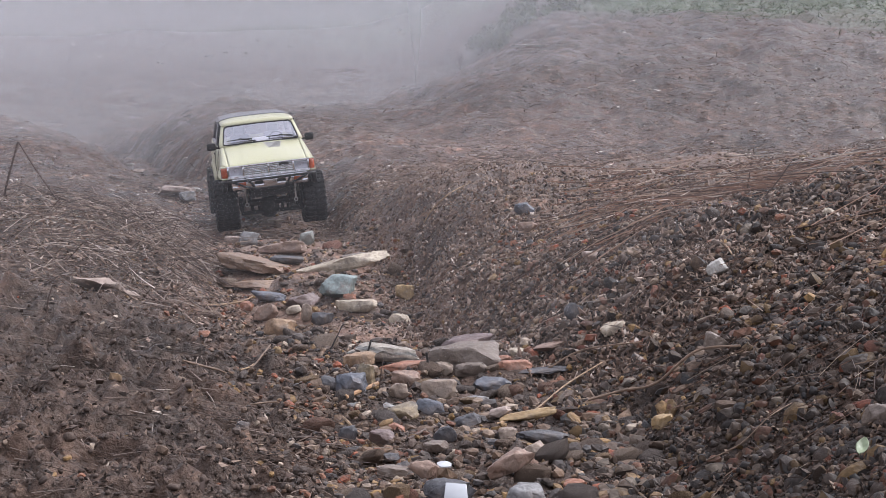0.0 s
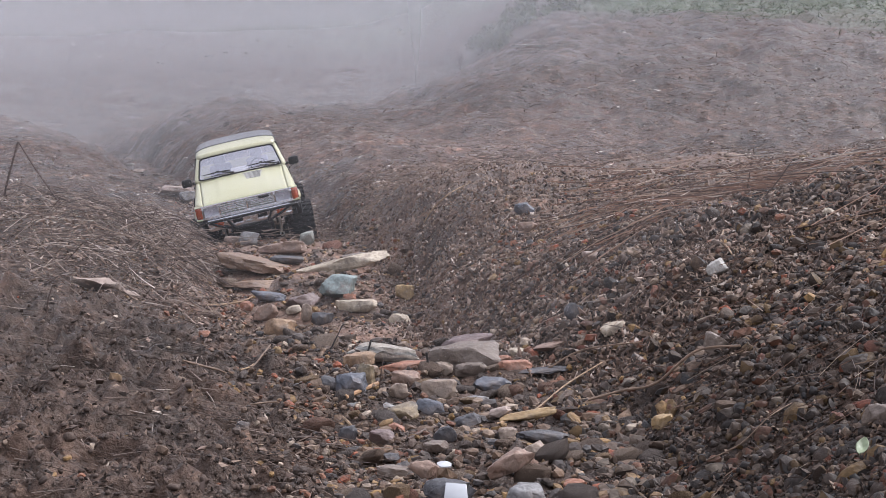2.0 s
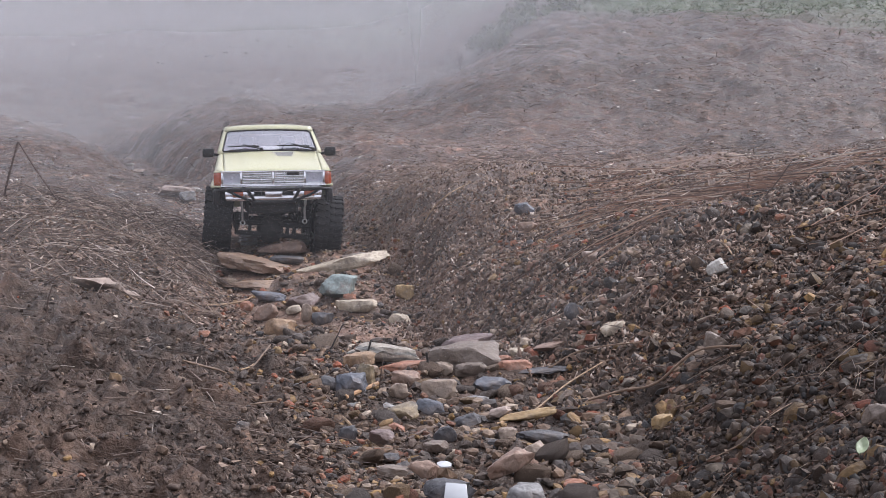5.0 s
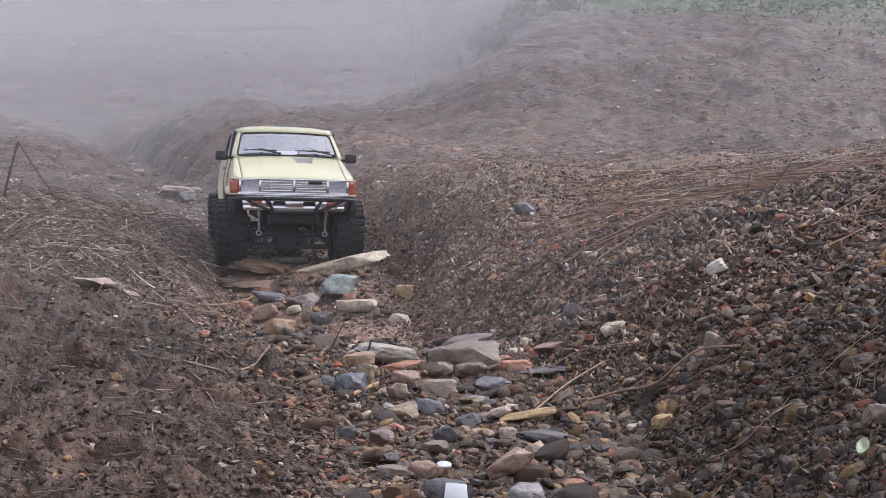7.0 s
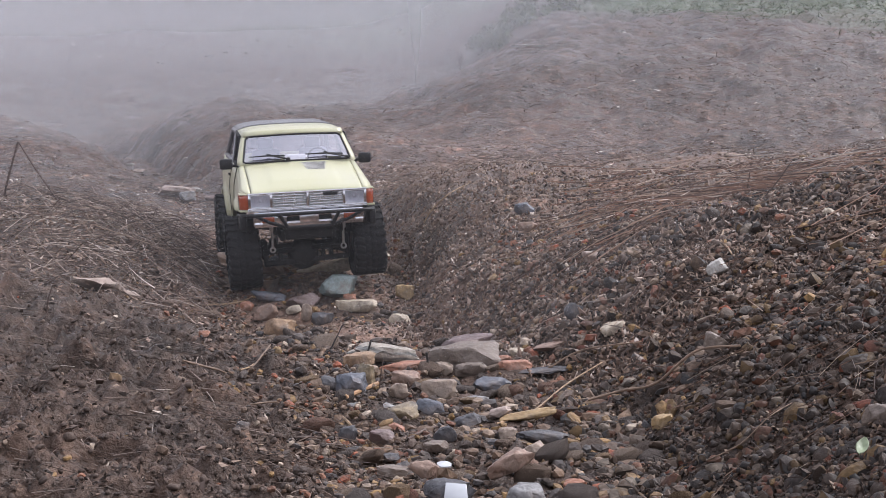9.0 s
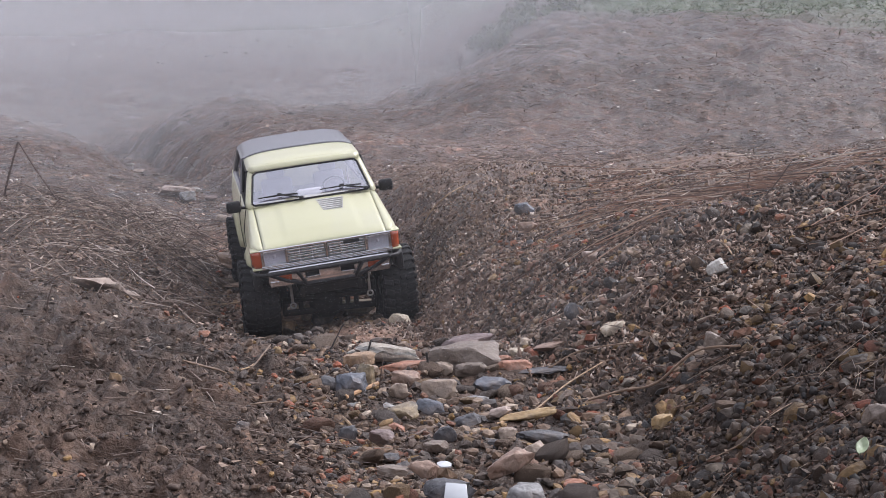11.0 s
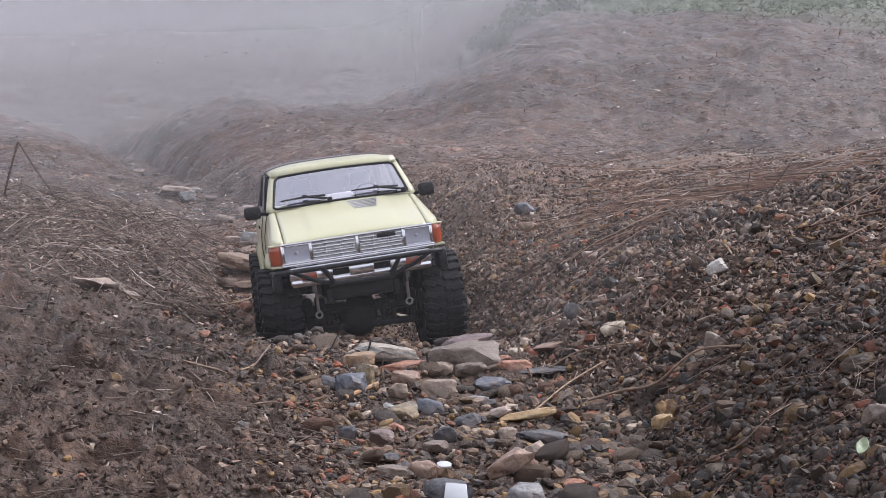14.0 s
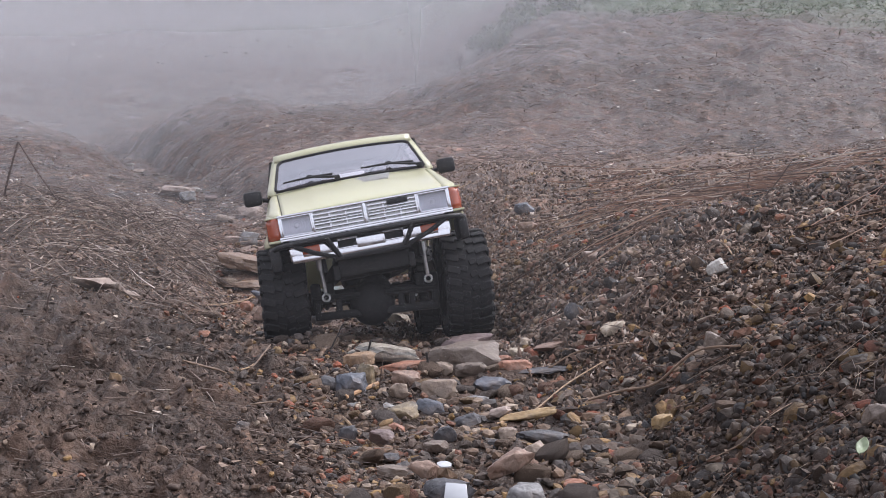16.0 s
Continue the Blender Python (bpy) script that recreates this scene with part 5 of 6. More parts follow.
def rods(name, x, y, length, radius, heading, material, label, category, lift=0.004, lean=0.12, bend=0.12, segs=4):
    """Joined thin three-sided stalks that lie on the land and follow it."""
    n = len(x)
    q = np.linspace(-0.5, 0.5, segs + 1)
    cx, cy = np.cos(heading), np.sin(heading)
    curve = RNG.normal(0, bend, n)
    px = x[:, None] + length[:, None] * (q * cx[:, None] - curve[:, None] * (q ** 2 - 0.08) * cy[:, None])
    py = y[:, None] + length[:, None] * (q * cy[:, None] + curve[:, None] * (q ** 2 - 0.08) * cx[:, None])
    ground_z = land(px, py, False)
    mean = np.maximum(land(x, y, False), ground_z.mean(1))
    pz = 0.65 * ground_z + 0.35 * mean[:, None] + lift * RNG.uniform(0.3, 2.2, n)[:, None] + length[:, None] * RNG.normal(0, lean, n)[:, None] * q
    pz = np.maximum(pz, ground_z + radius[:, None])
    taper = np.linspace(1.0, 0.45, segs + 1)
    verts = []
    for k in range(3):
        a = k * math.tau / 3
        side, up = math.cos(a), math.sin(a)
        rr = radius[:, None] * taper
        verts.append(np.stack([px - rr * side * cy[:, None], py + rr * side * cx[:, None], pz + rr * up], -1))
    v = np.stack(verts, 2).reshape(n, -1, 3)
    f = []
    for i in range(segs):
        for k in range(3):
            a, b = i * 3 + k, i * 3 + (k + 1) % 3
            f.append((a, b, b + 3, a + 3))
    f = np.array(f)[None] + (np.arange(n) * 3 * (segs + 1))[:, None, None]
    ob = soup(name, v.reshape(-1, 3), f.reshape(-1, 4), material, False)
    return tagged(ob, label, category, kind="stuff")


def drift(n, mean, spread_):
    return RNG.normal(mean, spread_, n)


n = 620
y = RNG.uniform(1.25, 2.1, n)
x = y * RNG.uniform(0.11, 0.42, n)
rods("needle_drift", x, y, RNG.uniform(0.05, 0.2, n), RNG.uniform(0.0004, 0.0009, n), drift(n, 0.7, 0.55), DRIFT, "long red-brown pine needles washed into drifts", "pine needles", 0.005, 0.06, 0.05, 3)
n = 420
y = RNG.uniform(1.0, 1.75, n)
x = edge(y, X_RIGHT) + RNG.uniform(0.22, 0.62, n) * y
rods("crest_needles", x, y, RNG.uniform(0.05, 0.18, n), RNG.uniform(0.0003, 0.0006, n), drift(n, 0.6, 0.45), DRIFT, "red-brown needles matted over the gravel crest", "pine needles", 0.012, 0.08)
n = 1500
y = RNG.uniform(0.6, 1.7, n)
x = edge(y, X_RIGHT) + RNG.uniform(0.02, 0.6, n) * y
rods("bank_needles", x, y, RNG.uniform(0.015, 0.07, n), RNG.uniform(0.0003, 0.0006, n) * np.clip(y / 1.2, 0.5, 1), drift(n, 0.55, 0.6), NEEDLE, "brown needles and stalks among the gravel", "pine needles", 0.004, 0.15)
n = 2000
y = RNG.normal(1.98, 0.25, n)
x = edge(y, X_LEFT) - 0.01 - np.abs(RNG.normal(0, 0.24, n))
rods("stalk_heap", x, y, RNG.uniform(0.015, 0.06, n), RNG.uniform(0.0004, 0.0009, n), np.where(RNG.uniform(0, 1, n) < 0.2, drift(n, -0.25, 0.5), RNG.uniform(0, 3.14, n)), HEAPSTALK, "tangled heap of brown stalks and needles", "stalks", 0.011, 0.38, 0.05, 2)
n = 14000
y = RNG.normal(1.98, 0.3, n)
x = edge(y, X_LEFT) + 0.02 - np.abs(RNG.normal(0, 0.28, n))
crumbs("heap_crumbs", x, y, sizes(n, 0.003, 0.010), "rotted bark and leaf bits matted under the stalks", (1.2, 3.4), 0.5, 0.5, HAZECHIP, (0.12, 0.4))
n = 1700
y = spread(n, 0.55, 1.9, 0.7)
x = edge(y, X_LEFT) + 0.04 - RNG.uniform(0, 0.42, n) * y
rods("mud_needles", x, y, RNG.uniform(0.008, 0.035, n), RNG.uniform(0.0003, 0.0006, n) * np.clip(y / 1.3, 0.45, 1), np.where(RNG.uniform(0, 1, n) < 0.6, drift(n, -0.3, 0.5), RNG.uniform(0, 3.14, n)), HEAPSTALK, "short needles and stalks lying on the mud", "pine needles", 0.002, 0.1)
n = 9000
y = spread(n, 2.2, 12.0, 1.0)
x = y * RNG.uniform(-0.45, 0.5, n)
rods("slope_litter", x, y, RNG.uniform(0.015, 0.06, n) * (0.7 + 0.08 * y), RNG.uniform(0.0004, 0.0009, n) * (0.7 + 0.18 * y), drift(n, 0.3, 0.8), STALK, "dead stalks and needle litter on the slope", "litter", 0.01, 0.15, 0.04, 2)


y = spread(4500, 0.5, 2.1, 0.7)
x = edge(y, X_LEFT) + 0.06 - RNG.beta(1, 1.25, 4500) * 0.5 * y
scatter("mud_crumbs", x, y, sizes(4500, 0.003, 0.008), MUD, "soft crumbs of wet brown mud", "mud", False, 0.9, 0.5, (0.4, 1.0), SOFT, True)
y = spread(14000, 0.5, 1.9, 0.7)
x = edge(y, X_LEFT) + 0.04 - RNG.beta(1, 1.25, 14000) * 0.5 * y
crumbs("mud_specks", x, y, sizes(14000, 0.0015, 0.0055), "small crumbs of dark wet soil pressed into the mud", (0.8, 2.0), 0.3, 0.7, SHADESOIL, (0.3, 0.8))
y = spread(4000, 0.5, 2.3, 0.7)
x = edge(y, X_LEFT) + 0.06 - RNG.beta(1, 3.6, 4000) * 0.5 * y
crumbs("bark_bits", x, y, sizes(4000, 0.0025, 0.009), "bits of bark and leaf strewn on the mud", (0.9, 2.2), 0.5, 0.5, CHIP, (0.2, 0.6))
x, y = bank_face(26000, 0.45, 1.4, 0.8)
crumbs("slope_soil", x, y, sizes(26000, 0.002, 0.0065), "crumbs of dark wet soil and bark between the gravel", (0.8, 1.7), 1.2, 0.9, SOILCRUMB, (0.5, 0.9))
y = spread(32000, 1.0, 3.0, 0.3)
x = edge(y, X_RIGHT) - 0.03 + RNG.beta(1, 1.7, 32000) * 0.55
crumbs("bank_crumbs", x, y, sizes(32000, 0.0028, 0.0085), "bark crumbs spilling down the steep bank", (1.0, 2.4), 0.9, 1.0, HAZECHIP, (0.3, 0.7))
y = spread(42000, 2.4, 12.5, 1.0)
x = y * RNG.uniform(-0.42, 0.42, 42000)
crumbs("slope_crumbs", x, y, sizes(42000, 0.004, 0.011) * (0.7 + 0.13 * y), "bark crumbs and leaf litter on the slope", (1.3, 4.0), 0.3, 0.25, SLOPECHIP, (0.12, 0.3))




# single stalks that can be told apart, lying on the heap and along the bank top
def loose_stalks(count, place, material, label, group, long, heading, wobble):
    meshes = []
    for k in range(10):
        b = bmesh.new()
        bend = RNG.normal(0, 0.12, 2)
        tube(b, [(q, bend[0] * (q * q - 0.08), bend[1] * (q * q - 0.08)) for q in np.linspace(-0.5, 0.5, 7)], [0.006, 0.0065, 0.006, 0.0058, 0.0055, 0.005, 0.004], 5)
        o = part("stalk", b, material)
        meshes.append(o.data)
        bpy.data.objects.remove(o)
    for k in range(count):
        x, y = place()
        size, head = RNG.uniform(*long), RNG.normal(heading, wobble)
        dx, dy = 0.4 * size * math.cos(head), 0.4 * size * math.sin(head)
        za, zb = land1(x - dx, y - dy), land1(x + dx, y + dy)
        o = new("stalk", meshes[k % 10])
        o.matrix_world = pose(x, y, max(land1(x, y), 0.5 * (za + zb)) + RNG.uniform(0.004, 0.016), 0, -math.degrees(math.atan2(zb - za, 0.8 * size)), math.degrees(head)) @ Matrix.Diagonal((size, size * 0.8, size * 0.8, 1))
        tagged(o, label, "stalk", group)


def on_heap():
    y = float(RNG.normal(1.95, 0.2))
    return float(edge(y, X_LEFT)) - 0.01 - abs(float(RNG.normal(0, 0.2))), y


def on_crest():
    y = float(RNG.uniform(1.4, 2.5))
    return float(edge(y, X_RIGHT)) + float(RNG.uniform(0.15, 0.55)) * y, y


loose_stalks(130, on_heap, LONGSTALK, "dry grey-brown stalk lying on the tangled heap", "stalks of the heap", (0.06, 0.15), -0.4, 0.8)
loose_stalks(90, on_crest, LONGSTALK, "long red-brown pine needle stem on the bank top", "needle stems on the bank", (0.09, 0.2), 0.75, 0.3)


# ---- white chips, leaves, sticks ----
CHINA = varied("white_glazed_tile", (0.43, 0.44, 0.46), 0.25, 120, 0.06)
DRYLEAF = varied("dry_leaf", (0.3, 0.235, 0.195), 0.7, 90, 0.25, 0.001)
GREENLEAF = varied("green_leaf", (0.2, 0.24, 0.14), 0.5, 90, 0.3, 0.001)
WOOD = varied("bare_wood", (0.36, 0.21, 0.11), 0.6, 70, 0.3, 0.001)


def chip(label, x, y, wide, deep, thick, corners, up=0.0, tilt=8):
    """A flat broken shard with uneven rounded corners."""
    rng = np.random.default_rng(int(abs(x + 3 * y) * 1e4))
    bm = bmesh.new()
    out = []
    for k in range(corners):
        a = math.tau * (k + rng.uniform(-0.12, 0.12) + (0.5 if corners == 4 else 0)) / corners
        r = rng.uniform(0.85, 1.1)
        out.append((0.5 * wide * r * math.cos(a), 0.5 * deep * r * math.sin(a)))
    prism(bm, out, -thick / 2, thick / 2, 2)
    bmesh.ops.bevel(bm, geom=bm.edges[:], offset=thick * 0.25, segments=2, affect="EDGES", profile=0.5)
    ob = part("shard", bm, CHINA)
    ob.matrix_world = pose(x, y, land1(x, y) + up + thick * 0.5, tilt, 3, 3)
    return tagged(ob, label, "shard")


def leaf(label, material, x, y, long, wide, rz, tilt=10, up=0.004, lobes=0):
    bm = bmesh.new()
    rows = []
    for i in range(15):
        q = i / 14
        w = wide * 0.5 * math.sin(math.pi * min(1, q * 0.96 + 0.02)) ** 0.7
        if lobes:
            w *= 0.72 + 0.38 * abs(math.sin(q * math.pi * lobes))
        rows.append([(u * w, (q - 0.5) * long, 0.18 * wide * (abs(u) ** 1.5) + 0.1 * long * (q - 0.5) ** 2 + 0.04 * wide * math.sin(9 * q + 3 * u)) for u in np.linspace(-1, 1, 9)])
    sheet(bm, rows)
    ob = thicken(part("leaf", bm, material, smooth=60), 0.0004)
    ob.matrix_world = pose(x, y, land1(x, y) + up, tilt, 5, rz)
    return tagged(ob, label, "leaf")


def stick(name, label, material, pts, r0, r1, category="twig"):
    """A tapering stalk through points given over the land: x, y, height above it."""
    p = [Vector((x, y, land1(x, y) + h)) for x, y, h in pts]
    fine = []
    for i in range(len(p) - 1):
        a, b, c, d = p[max(i - 1, 0)], p[i], p[i + 1], p[min(i + 2, len(p) - 1)]
        for k in range(6):
            t = k / 6
            fine.append(0.5 * ((2 * b) + (c - a) * t + (2 * a - 5 * b + 4 * c - d) * t * t + (3 * b - a - 3 * c + d) * t ** 3))
    fine.append(p[-1])
    rng = np.random.default_rng(int(abs(pts[0][0] * 3 + pts[0][1]) * 1e4))
    rad = [(r0 + (r1 - r0) * i / len(fine)) * rng.uniform(0.82, 1.2) for i in range(len(fine))]
    bm = bmesh.new()
    tube(bm, fine, rad, 7)
    return tagged(part(name, bm, material), label, category)


BENT = [(-0.697, 0.105), (-0.690, 0.135), (-0.677, 0.178), (-0.673, 0.190), (-0.669, 0.187), (-0.664, 0.178), (-0.645, 0.147), (-0.612, 0.098)]
stick("bent_stalk", "thin dark stalk bent over like an upturned V", TWIG, [(x, 2.044, z - land1(x, 2.044)) for x, z in BENT], 0.0019, 0.0013)
stick("stub", "thin black stem sticking up from sand", BLACKTWIG, [(-0.101, 1.130, 0.001), (-0.095, 1.130, 0.012), (-0.089, 1.130, 0.025)], 0.0007, 0.0004)
stick("stub", "thick black stub sticking up between rocks", BLACKTWIG, [(-0.066, 1.115, 0.001), (-0.065, 1.115, 0.008), (-0.063, 1.115, 0.017)], 0.0013, 0.0008)
stick("stub", "black burnt stub among red stones", BLACKTWIG, [(-0.013, 1.082, 0.001), (-0.013, 1.082, 0.008), (-0.014, 1.082, 0.016)], 0.0013, 0.0010)
stick("stub", "thin dark stem leaning over a rock", BLACKTWIG, [(-0.006, 1.150, 0.001), (-0.008, 1.150, 0.005), (-0.012, 1.150, 0.011)], 0.0005, 0.0004)
stick("stub", "dark stem standing in the mud", TWIG, [(-0.343, 1.104, 0.001), (-0.341, 1.104, 0.014), (-0.337, 1.104, 0.028)], 0.0009, 0.0005)
stick("stub", "short dark stem in the mud", TWIG, [(-0.296, 1.004, 0.001), (-0.296, 1.004, 0.007), (-0.297, 1.004, 0.014)], 0.0006, 0.0004)
stick("stub", "short dark stem in the mud", TWIG, [(-0.197, 0.743, 0.001), (-0.197, 0.743, 0.005), (-0.196, 0.743, 0.012)], 0.0004, 0.0003)
stick("twig", "long curved brown twig lying on the gravel slope", BROWNTWIG, [(0.105, 0.919, 0.008), (0.130, 0.920, 0.013), (0.152, 0.907, 0.015), (0.178, 0.896, 0.015), (0.205, 0.878, 0.010)], 0.0010, 0.0008)
stick("twig", "thin brown twig across the gravel", BROWNTWIG, [(0.086, 1.069, 0.005), (0.112, 1.066, 0.010), (0.137, 1.044, 0.011), (0.160, 1.024, 0.006)], 0.0008, 0.0006)
stick("straw", "pale dry straw leaning on stones", STRAW, [(0.038, 0.897, 0.002), (0.065, 0.928, 0.004), (0.095, 0.984, 0.006), (0.129, 1.031, 0.006)], 0.0007, 0.0005)
stick("stick", "short bare wooden stick on dark slate", WOOD, [(-0.073, 0.951, 0.005), (-0.051, 0.994, 0.006)], 0.0018, 0.0018)
stick("twig", "brown twig lying on the mud", BROWNTWIG, [(-0.192, 0.939, 0.005), (-0.172, 0.959, 0.007), (-0.154, 0.979, 0.007), (-0.140, 1.033, 0.007)], 0.0009, 0.0006)
stick("twig", "pale green stalk lying on the mud", STRAW, [(-0.154, 0.964, 0.004), (-0.152, 1.001, 0.005), (-0.150, 1.052, 0.005)], 0.0007, 0.0006)
stick("twig", "grey-green curved stem by the stones", STRAW, [(-0.319, 1.722, 0.004), (-0.299, 1.758, 0.006), (-0.277, 1.769, 0.006), (-0.266, 1.833, 0.006)], 0.0011, 0.0009)
stick("twig", "thin stem standing among the stones", TWIG, [(-0.021, 0.962, 0.001), (-0.023, 0.962, 0.011), (-0.027, 0.962, 0.020)], 0.0005, 0.0004)
stick("twig", "thin stem standing among the stones", TWIG, [(-0.049, 0.978, 0.001), (-0.048, 0.978, 0.012), (-0.046, 0.978, 0.027)], 0.0005, 0.0004)
stick("twig", "brown twig lying on mud", BROWNTWIG, [(-0.137, 0.895, 0.004), (-0.118, 0.900, 0.007), (-0.097, 0.892, 0.005)], 0.0007, 0.0005)
stick("twig", "thin dark twig across the gravel slope", BROWNTWIG, [(0.150, 0.719, 0.005), (0.167, 0.711, 0.009), (0.183, 0.712, 0.009), (0.200, 0.724, 0.005)], 0.0005, 0.0003)
stick("twig", "short dark twig in the gully bed", TWIG, [(-0.022, 0.806, 0.002), (-0.013, 0.830, 0.004), (-0.004, 0.873, 0.003)], 0.0012, 0.0008)
stick("bark_strip", "pale strip of bark on the stones", STRAW, [(-0.071, 0.905, 0.003), (-0.055, 0.854, 0.003), (-0.039, 0.796, 0.003)], 0.0011, 0.0009)
stick("stalk", "dry stalk leaning on the bank top", TWIG, [(0.299, 1.200, 0.002), (0.310, 1.200, 0.012), (0.326, 1.200, 0.029)], 0.0007, 0.0004)
stick("stalk", "short dry stalk on the bank top", TWIG, [(0.331, 1.406, 0.001), (0.333, 1.406, 0.015), (0.335, 1.406, 0.029)], 0.0008, 0.0006)
stick("stalk", "pale grass stalk arching over the bank", STRAW, [(-0.030, 2.007, 0.003), (-0.017, 2.007, 0.009), (0.010, 2.007, 0.014), (0.041, 2.054, 0.008)], 0.0011, 0.0008)
stick("stalk", "pale curled root on the bank", STRAW, [(0.254, 1.163, 0.004), (0.245, 1.130, 0.003), (0.245, 1.106, 0.004), (0.246, 1.089, 0.003)], 0.0009, 0.0006)
stick("stalk", "long red-brown needle bundle along the bank top", NEEDLE, [(0.221, 1.122, 0.003), (0.268, 1.115, 0.005), (0.318, 1.084, 0.005), (0.374, 1.086, 0.004)], 0.0010, 0.0008)
stick("stalk", "long red-brown needle bundle along the bank top", NEEDLE, [(0.292, 1.678, 0.005), (0.391, 1.725, 0.008), (0.496, 1.779, 0.008), (0.646, 1.883, 0.006)], 0.0010, 0.0007)
stick("stalk", "long pale needle bundle along the bank top", STRAW, [(0.398, 1.662, 0.005), (0.466, 1.724, 0.007), (0.578, 1.868, 0.008)], 0.0010, 0.0007)
chip("white oval glazed tile chip on the mud", 0.001, 0.752, 0.009, 0.010, 0.0009, 9, 0.006)
chip("white square tile chip leaning on a dark rock", 0.007, 0.672, 0.0185, 0.016, 0.002, 4, 0.011, 48)
leaf("pale brown dry lobed leaf on the mud", DRYLEAF, -0.431, 1.584, 0.068, 0.056, 75, 6, 0.008, 3)
leaf("curled tan dry leaf on the mud", DRYLEAF, -0.401, 1.631, 0.035, 0.019, 60, 12, 0.012)
leaf("pale green fallen leaf on the gravel", GREENLEAF, 0.201, 0.606, 0.012, 0.006, -30, 30, 0.008)
leaf("pale dry leaf blade standing on the bank", DRYLEAF, 0.349, 1.688, 0.022, 0.006, 20, 70, 0.012)
leaf("pale dry leaf blade standing on the bank", DRYLEAF, 0.351, 1.674, 0.022, 0.006, -20, 70, 0.012)


# ---- the far slope: turf, dry tufts and shrubs on the ridge ----
def blades(name, x, y, height, width, material, label, category):
    """Joined narrow blades that stand on the land."""
    n = len(x)
    a = RNG.uniform(0, math.tau, n)
    lean = RNG.normal(0, 1.5, (n, 2)) * height[:, None]
    z = land(x, y, False) - 0.01
    side = np.stack([np.cos(a), np.sin(a), np.zeros(n)], 1) * width[:, None] * 0.5
    foot = np.stack([x, y, z], 1)
    mid = foot + np.stack([lean[:, 0] * 0.35, lean[:, 1] * 0.35, height * 0.6], 1)
    tip = foot + np.stack([lean[:, 0], lean[:, 1], height], 1)
    v = np.stack([foot - side, foot + side, mid + side * 0.8, mid - side * 0.8, tip], 1)
    q = np.array([(0, 1, 2), (0, 2, 3), (3, 2, 4)])[None] + (np.arange(n) * 5)[:, None, None]
    return tagged(soup(name, v.reshape(-1, 3), q.reshape(-1, 3), material), label, category, kind="stuff")


n = 24000
y = RNG.uniform(7.2, 14.0, n)
x = y * RNG.uniform(0.06, 0.42, n)
keep = RNG.uniform(0, 1, n) < step((y - 8.2 + 5.0 * (x / y - 0.14) - 1.2 * fbm(x, y, 0.7, 9, 2)) / 2.2) * step((x / y - 0.05) / 0.1)
x, y = x[keep], y[keep]
blades("turf", x, y, RNG.uniform(0.012, 0.04, len(x)), RNG.uniform(0.004, 0.009, len(x)), GRASS, "short green grass along the hilltop", "grass")
n = 1200
y = RNG.uniform(3.2, 12.0, n)
x = y * RNG.uniform(-0.42, 0.45, n)
keep = fbm(x, y, 0.9, 19, 3) > 0.08
x, y = x[keep], y[keep]
blades("dry_tufts", x, y, RNG.uniform(0.02, 0.06, len(x)) * (0.6 + 0.12 * y), RNG.uniform(0.0006, 0.0014, len(x)) * (0.5 + 0.25 * y), STALK, "dead grass tufts standing on the brown slope", "dead grass")


def shrub(label, x, y, tall, wide, seed, bare=False):
    """A small bare shrub: stems that fork, with sparse leaves near the tips."""
    rng = np.random.default_rng(seed)
    root = tagged(new("shrub"), label, "shrub", "shrubs on the ridge")
    root.location = (x, y, land1(x, y) - 0.02)
    stems, tips = bmesh.new(), []
    for k in range(9):
        a, r = rng.uniform(0, math.tau), rng.uniform(0.15, 1.0) * wide * 0.5
        top = Vector((r * math.cos(a), r * math.sin(a), tall * rng.uniform(0.55, 1.0)))
        mid = top * 0.5 + Vector((rng.normal(0, 0.08), rng.normal(0, 0.08), 0)) * wide
        tube(stems, [(0, 0, 0), mid, top], [0.009, 0.006, 0.003], 5)
        for j in range(4):
            p = mid.lerp(top, rng.uniform(0, 0.9))
            q = p + Vector((rng.normal(0, 0.16) * wide, rng.normal(0, 0.16) * wide, rng.uniform(0.02, 0.22) * tall))
            tube(stems, [p, q], [0.004, 0.002], 4)
            tips += [p.lerp(q, t) for t in rng.uniform(0.3, 1.0, 8)]
    part("stem", stems, TWIG, root)
    if bare:
        return root
    v, f = [], []
    for p in tips:
        for _ in range(2):
            c = np.array(p) + rng.normal(0, 0.025, 3)
            d, e = rng.normal(0, 1, 3), rng.normal(0, 1, 3)
            d, e = d / np.linalg.norm(d) * 0.022, e / np.linalg.norm(e) * 0.012
            i = len(v)
            v += [c - d, c + e, c + d, c - e]
            f.append((i, i + 1, i + 2, i + 3))
    crown = soup("foliage", np.array(v), np.array(f), GRASS)
    crown.parent = root
    return root


shrub("bare dark shrub with sparse leaves on the ridge", 0.36, 8.81, 0.12, 0.14, 878)
shrub("thin leafless shrub on the foggy ridge", 0.13, 9.29, 0.16, 0.09, 815, True)
shrub("low leafy shrub on the ridge", 0.59, 11.05, 0.09, 0.19, 905)
shrub("leafy shrub on the grassy hilltop", 1.00, 11.02, 0.13, 0.19, 990)
shrub("low green shrub on the grassy hilltop", 1.32, 11.30, 0.11, 0.25, 1050)
shrub("low leafy shrub on the ridge", 0.71, 11.10, 0.10, 0.15, 930)
shrub("dark leafy shrub on the foggy ridge", 0.28, 9.5, 0.10, 0.26, 611)
shrub("dark leafy shrub on the foggy ridge", 0.41, 9.6, 0.13, 0.22, 612)
shrub("low dark shrub on the foggy ridge", 0.55, 9.6, 0.09, 0.30, 613)
shrub("low dark shrub on the foggy ridge", 0.71, 9.8, 0.09, 0.32, 614)
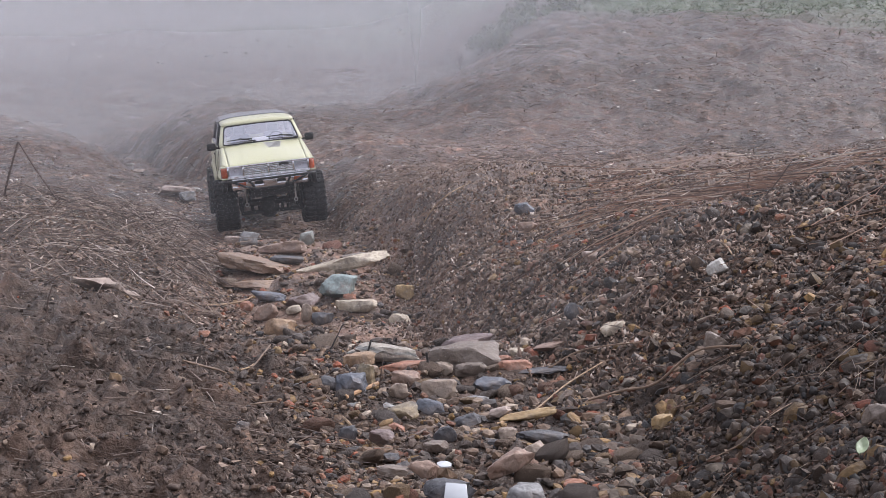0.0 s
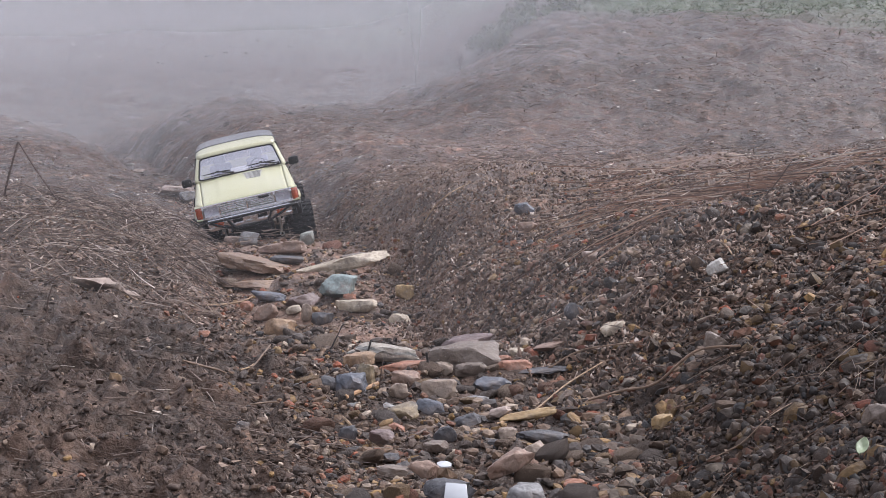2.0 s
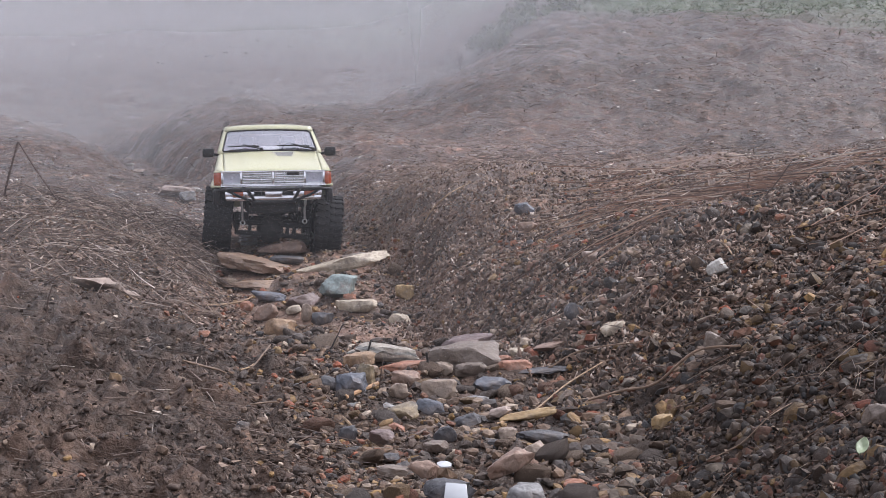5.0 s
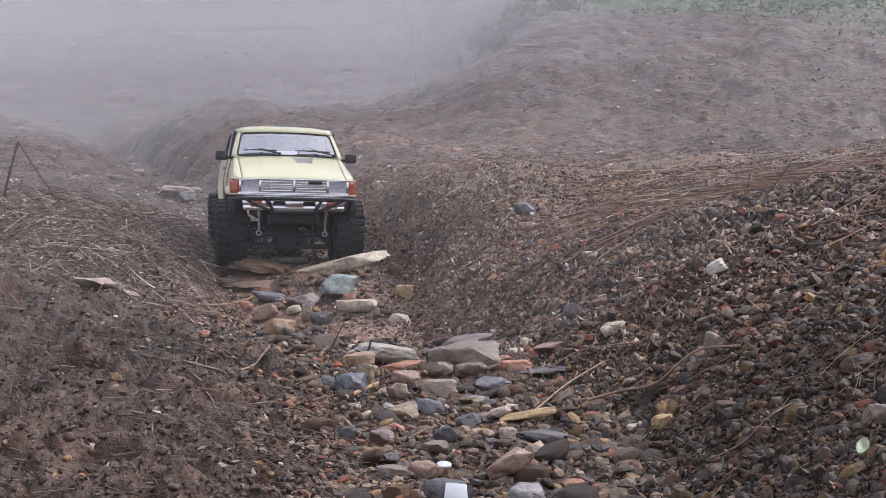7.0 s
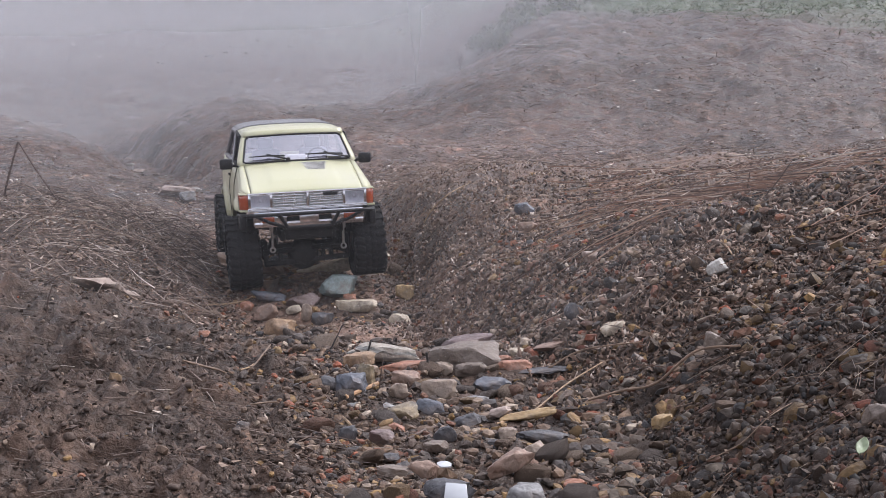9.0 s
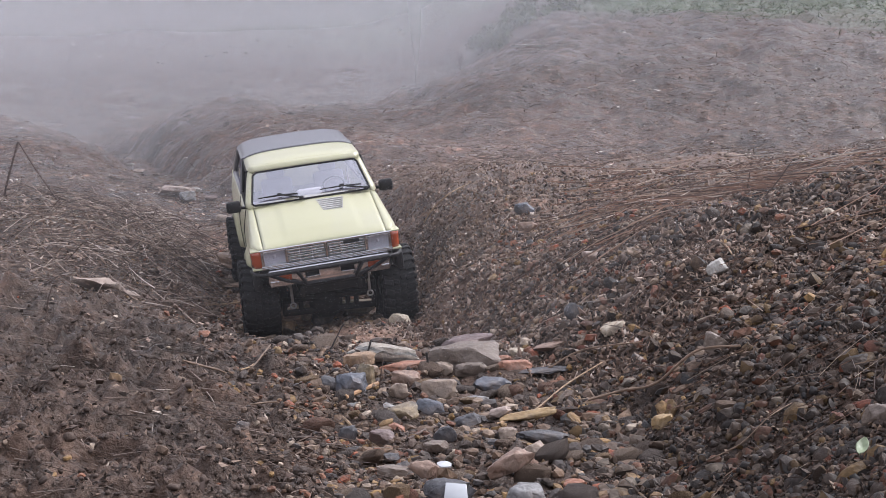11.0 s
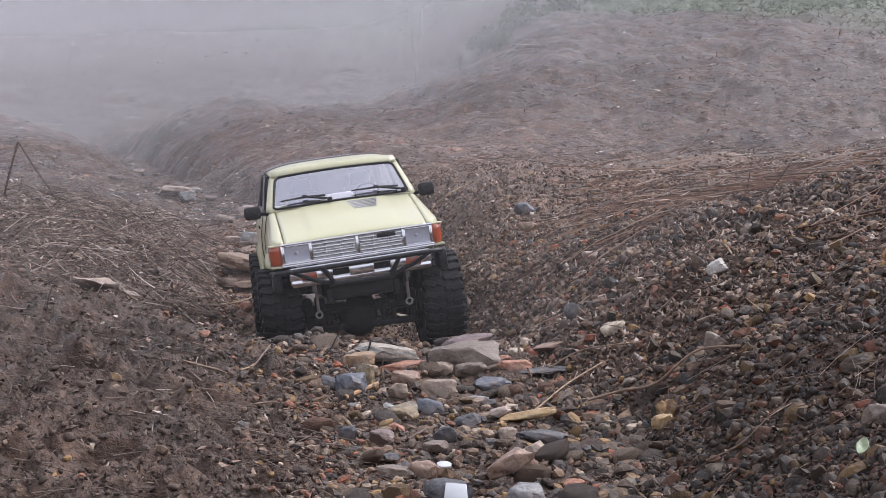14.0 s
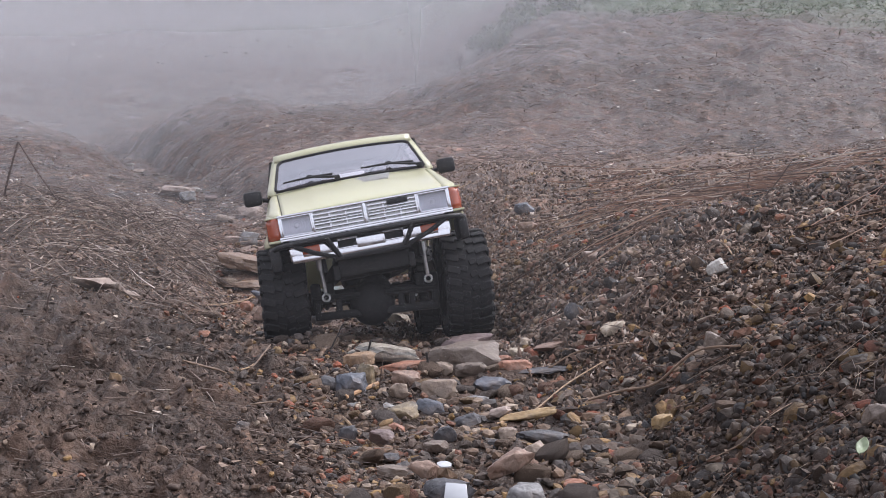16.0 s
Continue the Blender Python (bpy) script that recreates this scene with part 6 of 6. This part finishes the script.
shrub("low dark shrub on the foggy ridge", 0.90, 10.0, 0.09, 0.32, 615)


# ---- what moves ----
TRUCK_ROWS = [
    (0.0, pose(-0.3802, 2.7754, 0.0249, 3.89, -6.61, 12.33)),
    (0.5, pose(-0.3734, 2.7245, 0.0200, 5.92, -6.85, 8.54)),
    (1.0, pose(-0.3761, 2.6489, -0.0012, 7.49, -10.18, 6.15)),
    (1.2, pose(-0.3730, 2.6220, -0.0030, 9.60, -9.90, 6.10)),
    (1.5, pose(-0.3687, 2.5833, -0.0089, 6.90, -7.97, 6.77)),
    (2.0, pose(-0.3604, 2.5221, -0.0262, 4.95, -12.41, 8.61)),
    (2.5, pose(-0.3512, 2.4727, -0.0247, -4.87, -4.34, 7.50)),
    (3.0, pose(-0.3484, 2.4499, -0.0064, -8.73, -5.35, 7.09)),
    (3.2, pose(-0.3455, 2.4290, -0.0060, -9.40, -4.60, 7.20)),
    (3.5, pose(-0.3418, 2.3902, -0.0174, -12.03, -8.90, 7.84)),
    (4.0, pose(-0.3308, 2.3466, -0.0127, -5.52, -3.71, 8.49)),
    (6.3, pose(-0.2808, 2.1516, 0.0064, -1.23, 2.48, 12.67)),
    (6.5, pose(-0.2828, 2.1564, 0.0027, -4.63, 4.66, 13.30)),
    (7.0, pose(-0.2686, 2.1101, -0.0052, -0.99, 1.73, 12.41)),
    (7.5, pose(-0.2574, 2.0805, -0.0015, -1.12, -5.51, 13.05)),
    (8.0, pose(-0.2444, 2.0556, 0.0035, 1.53, -4.69, 10.97)),
    (8.5, pose(-0.2443, 2.0559, 0.0041, 1.59, -4.37, 10.73)),
    (9.0, pose(-0.2269, 1.9766, -0.0025, 2.82, -2.71, 12.65)),
    (9.2, pose(-0.2220, 1.9630, -0.0096, 4.70, -3.59, 13.75)),
    (11.3, pose(-0.1683, 1.7860, -0.0373, 8.49, -8.22, 11.09)),
    (11.5, pose(-0.1655, 1.7743, -0.0392, 6.98, -7.27, 11.38)),
    (12.0, pose(-0.1572, 1.7431, -0.0367, 3.15, -4.51, 10.82)),
    (12.5, pose(-0.1459, 1.7047, -0.0440, 0.55, -7.87, 12.15)),
    (13.0, pose(-0.1298, 1.6583, -0.0550, -2.78, -9.93, 13.70)),
    (13.5, pose(-0.1145, 1.6134, -0.0541, 3.03, -12.34, 9.20)),
    (14.0, pose(-0.1096, 1.5648, -0.0463, -1.66, -7.65, 10.37)),
    (14.5, pose(-0.0994, 1.5211, -0.0429, -3.20, -8.08, 9.47)),
    (14.8, pose(-0.0900, 1.4860, -0.0560, -8.00, -16.40, 10.00)),
    (15.0, pose(-0.0848, 1.4631, -0.0495, -9.85, -13.26, 11.08)),
    (15.5, pose(-0.0797, 1.4356, -0.0363, -8.36, -10.66, 8.49)),
    (16.0, pose(-0.0734, 1.3924, -0.0261, -8.65, -9.79, 8.35)),
]
# lean of the front and rear axle against the body, degrees, and their drop in metres
LEAN = [
    (0.0, 1.0, 2.3, 0.0000),
    (0.5, 1.0, 2.4, 0.0000),
    (1.0, 2.0, 3.6, 0.0000),
    (1.5, 2.0, 2.8, 0.0000),
    (2.0, 3.0, 4.3, 0.0000),
    (2.5, 4.0, 1.5, 0.0000),
    (3.0, 5.0, 1.9, 0.0000),
    (3.5, 8.0, 3.1, 0.0000),
    (4.0, 8.0, 1.3, 0.0000),
    (6.3, 3.0, -0.9, 0.0000),
    (6.5, 2.4, -1.6, 0.0000),
    (7.0, -0.5, -0.6, 0.0000),
    (7.5, -2.5, 1.9, 0.0000),
    (8.0, -5.7, 1.6, 0.0000),
    (8.5, -5.7, 1.5, 0.0000),
    (9.0, -2.7, 0.9, 0.0000),
    (9.2, -2.0, 1.3, 0.0000),
    (11.3, 4.0, 2.9, 0.0000),
    (11.5, 4.0, 2.5, 0.0000),
    (12.0, 3.0, 1.6, 0.0000),
    (12.5, 3.0, 2.8, 0.0000),
    (13.0, 5.0, 3.5, 0.0000),
    (13.5, 1.0, 4.3, 0.0000),
    (14.0, 2.5, 2.7, 0.0000),
    (14.5, 3.0, 2.8, 0.0000),
    (14.8, 9.8, 5.6, 0.0000),
    (15.0, 6.0, 4.6, 0.0000),
    (15.5, 5.5, 3.7, 0.0000),
    (16.0, 4.5, 3.4, 0.0000),
]


def motions():
    walk(truck, TRUCK_ROWS)
    ts = [t for t, _ in TRUCK_ROWS]
    way = [0.0]
    for (_, a), (_, b) in zip(TRUCK_ROWS, TRUCK_ROWS[1:]):
        way.append(way[-1] + max(0.0, a.translation.y - b.translation.y) * 1.02)
    lt = [r[0] for r in LEAN]

    def axle_pose(k, t):
        lean = np.interp(t, lt, [r[1 + k] for r in LEAN])
        drop = np.interp(t, lt, [r[3] for r in LEAN]) if k == 0 else 0.0
        return pose(0, AXLE_Y[k], HUB_Z - drop, 0, lean, 0)

    times = [i * 0.2 for i in range(81)]
    for k, a in enumerate(AXLES):
        walk(a, [(t, axle_pose(k, t)) for t in times])
    for hub, k, s in WHEELS:
        walk(hub, [(t, axle_pose(k, t) @ pose(s * TRACK, 0, 0, math.degrees(np.interp(t, ts, way)) / TYRE_R, 0, 0)) for t in times])


motions()
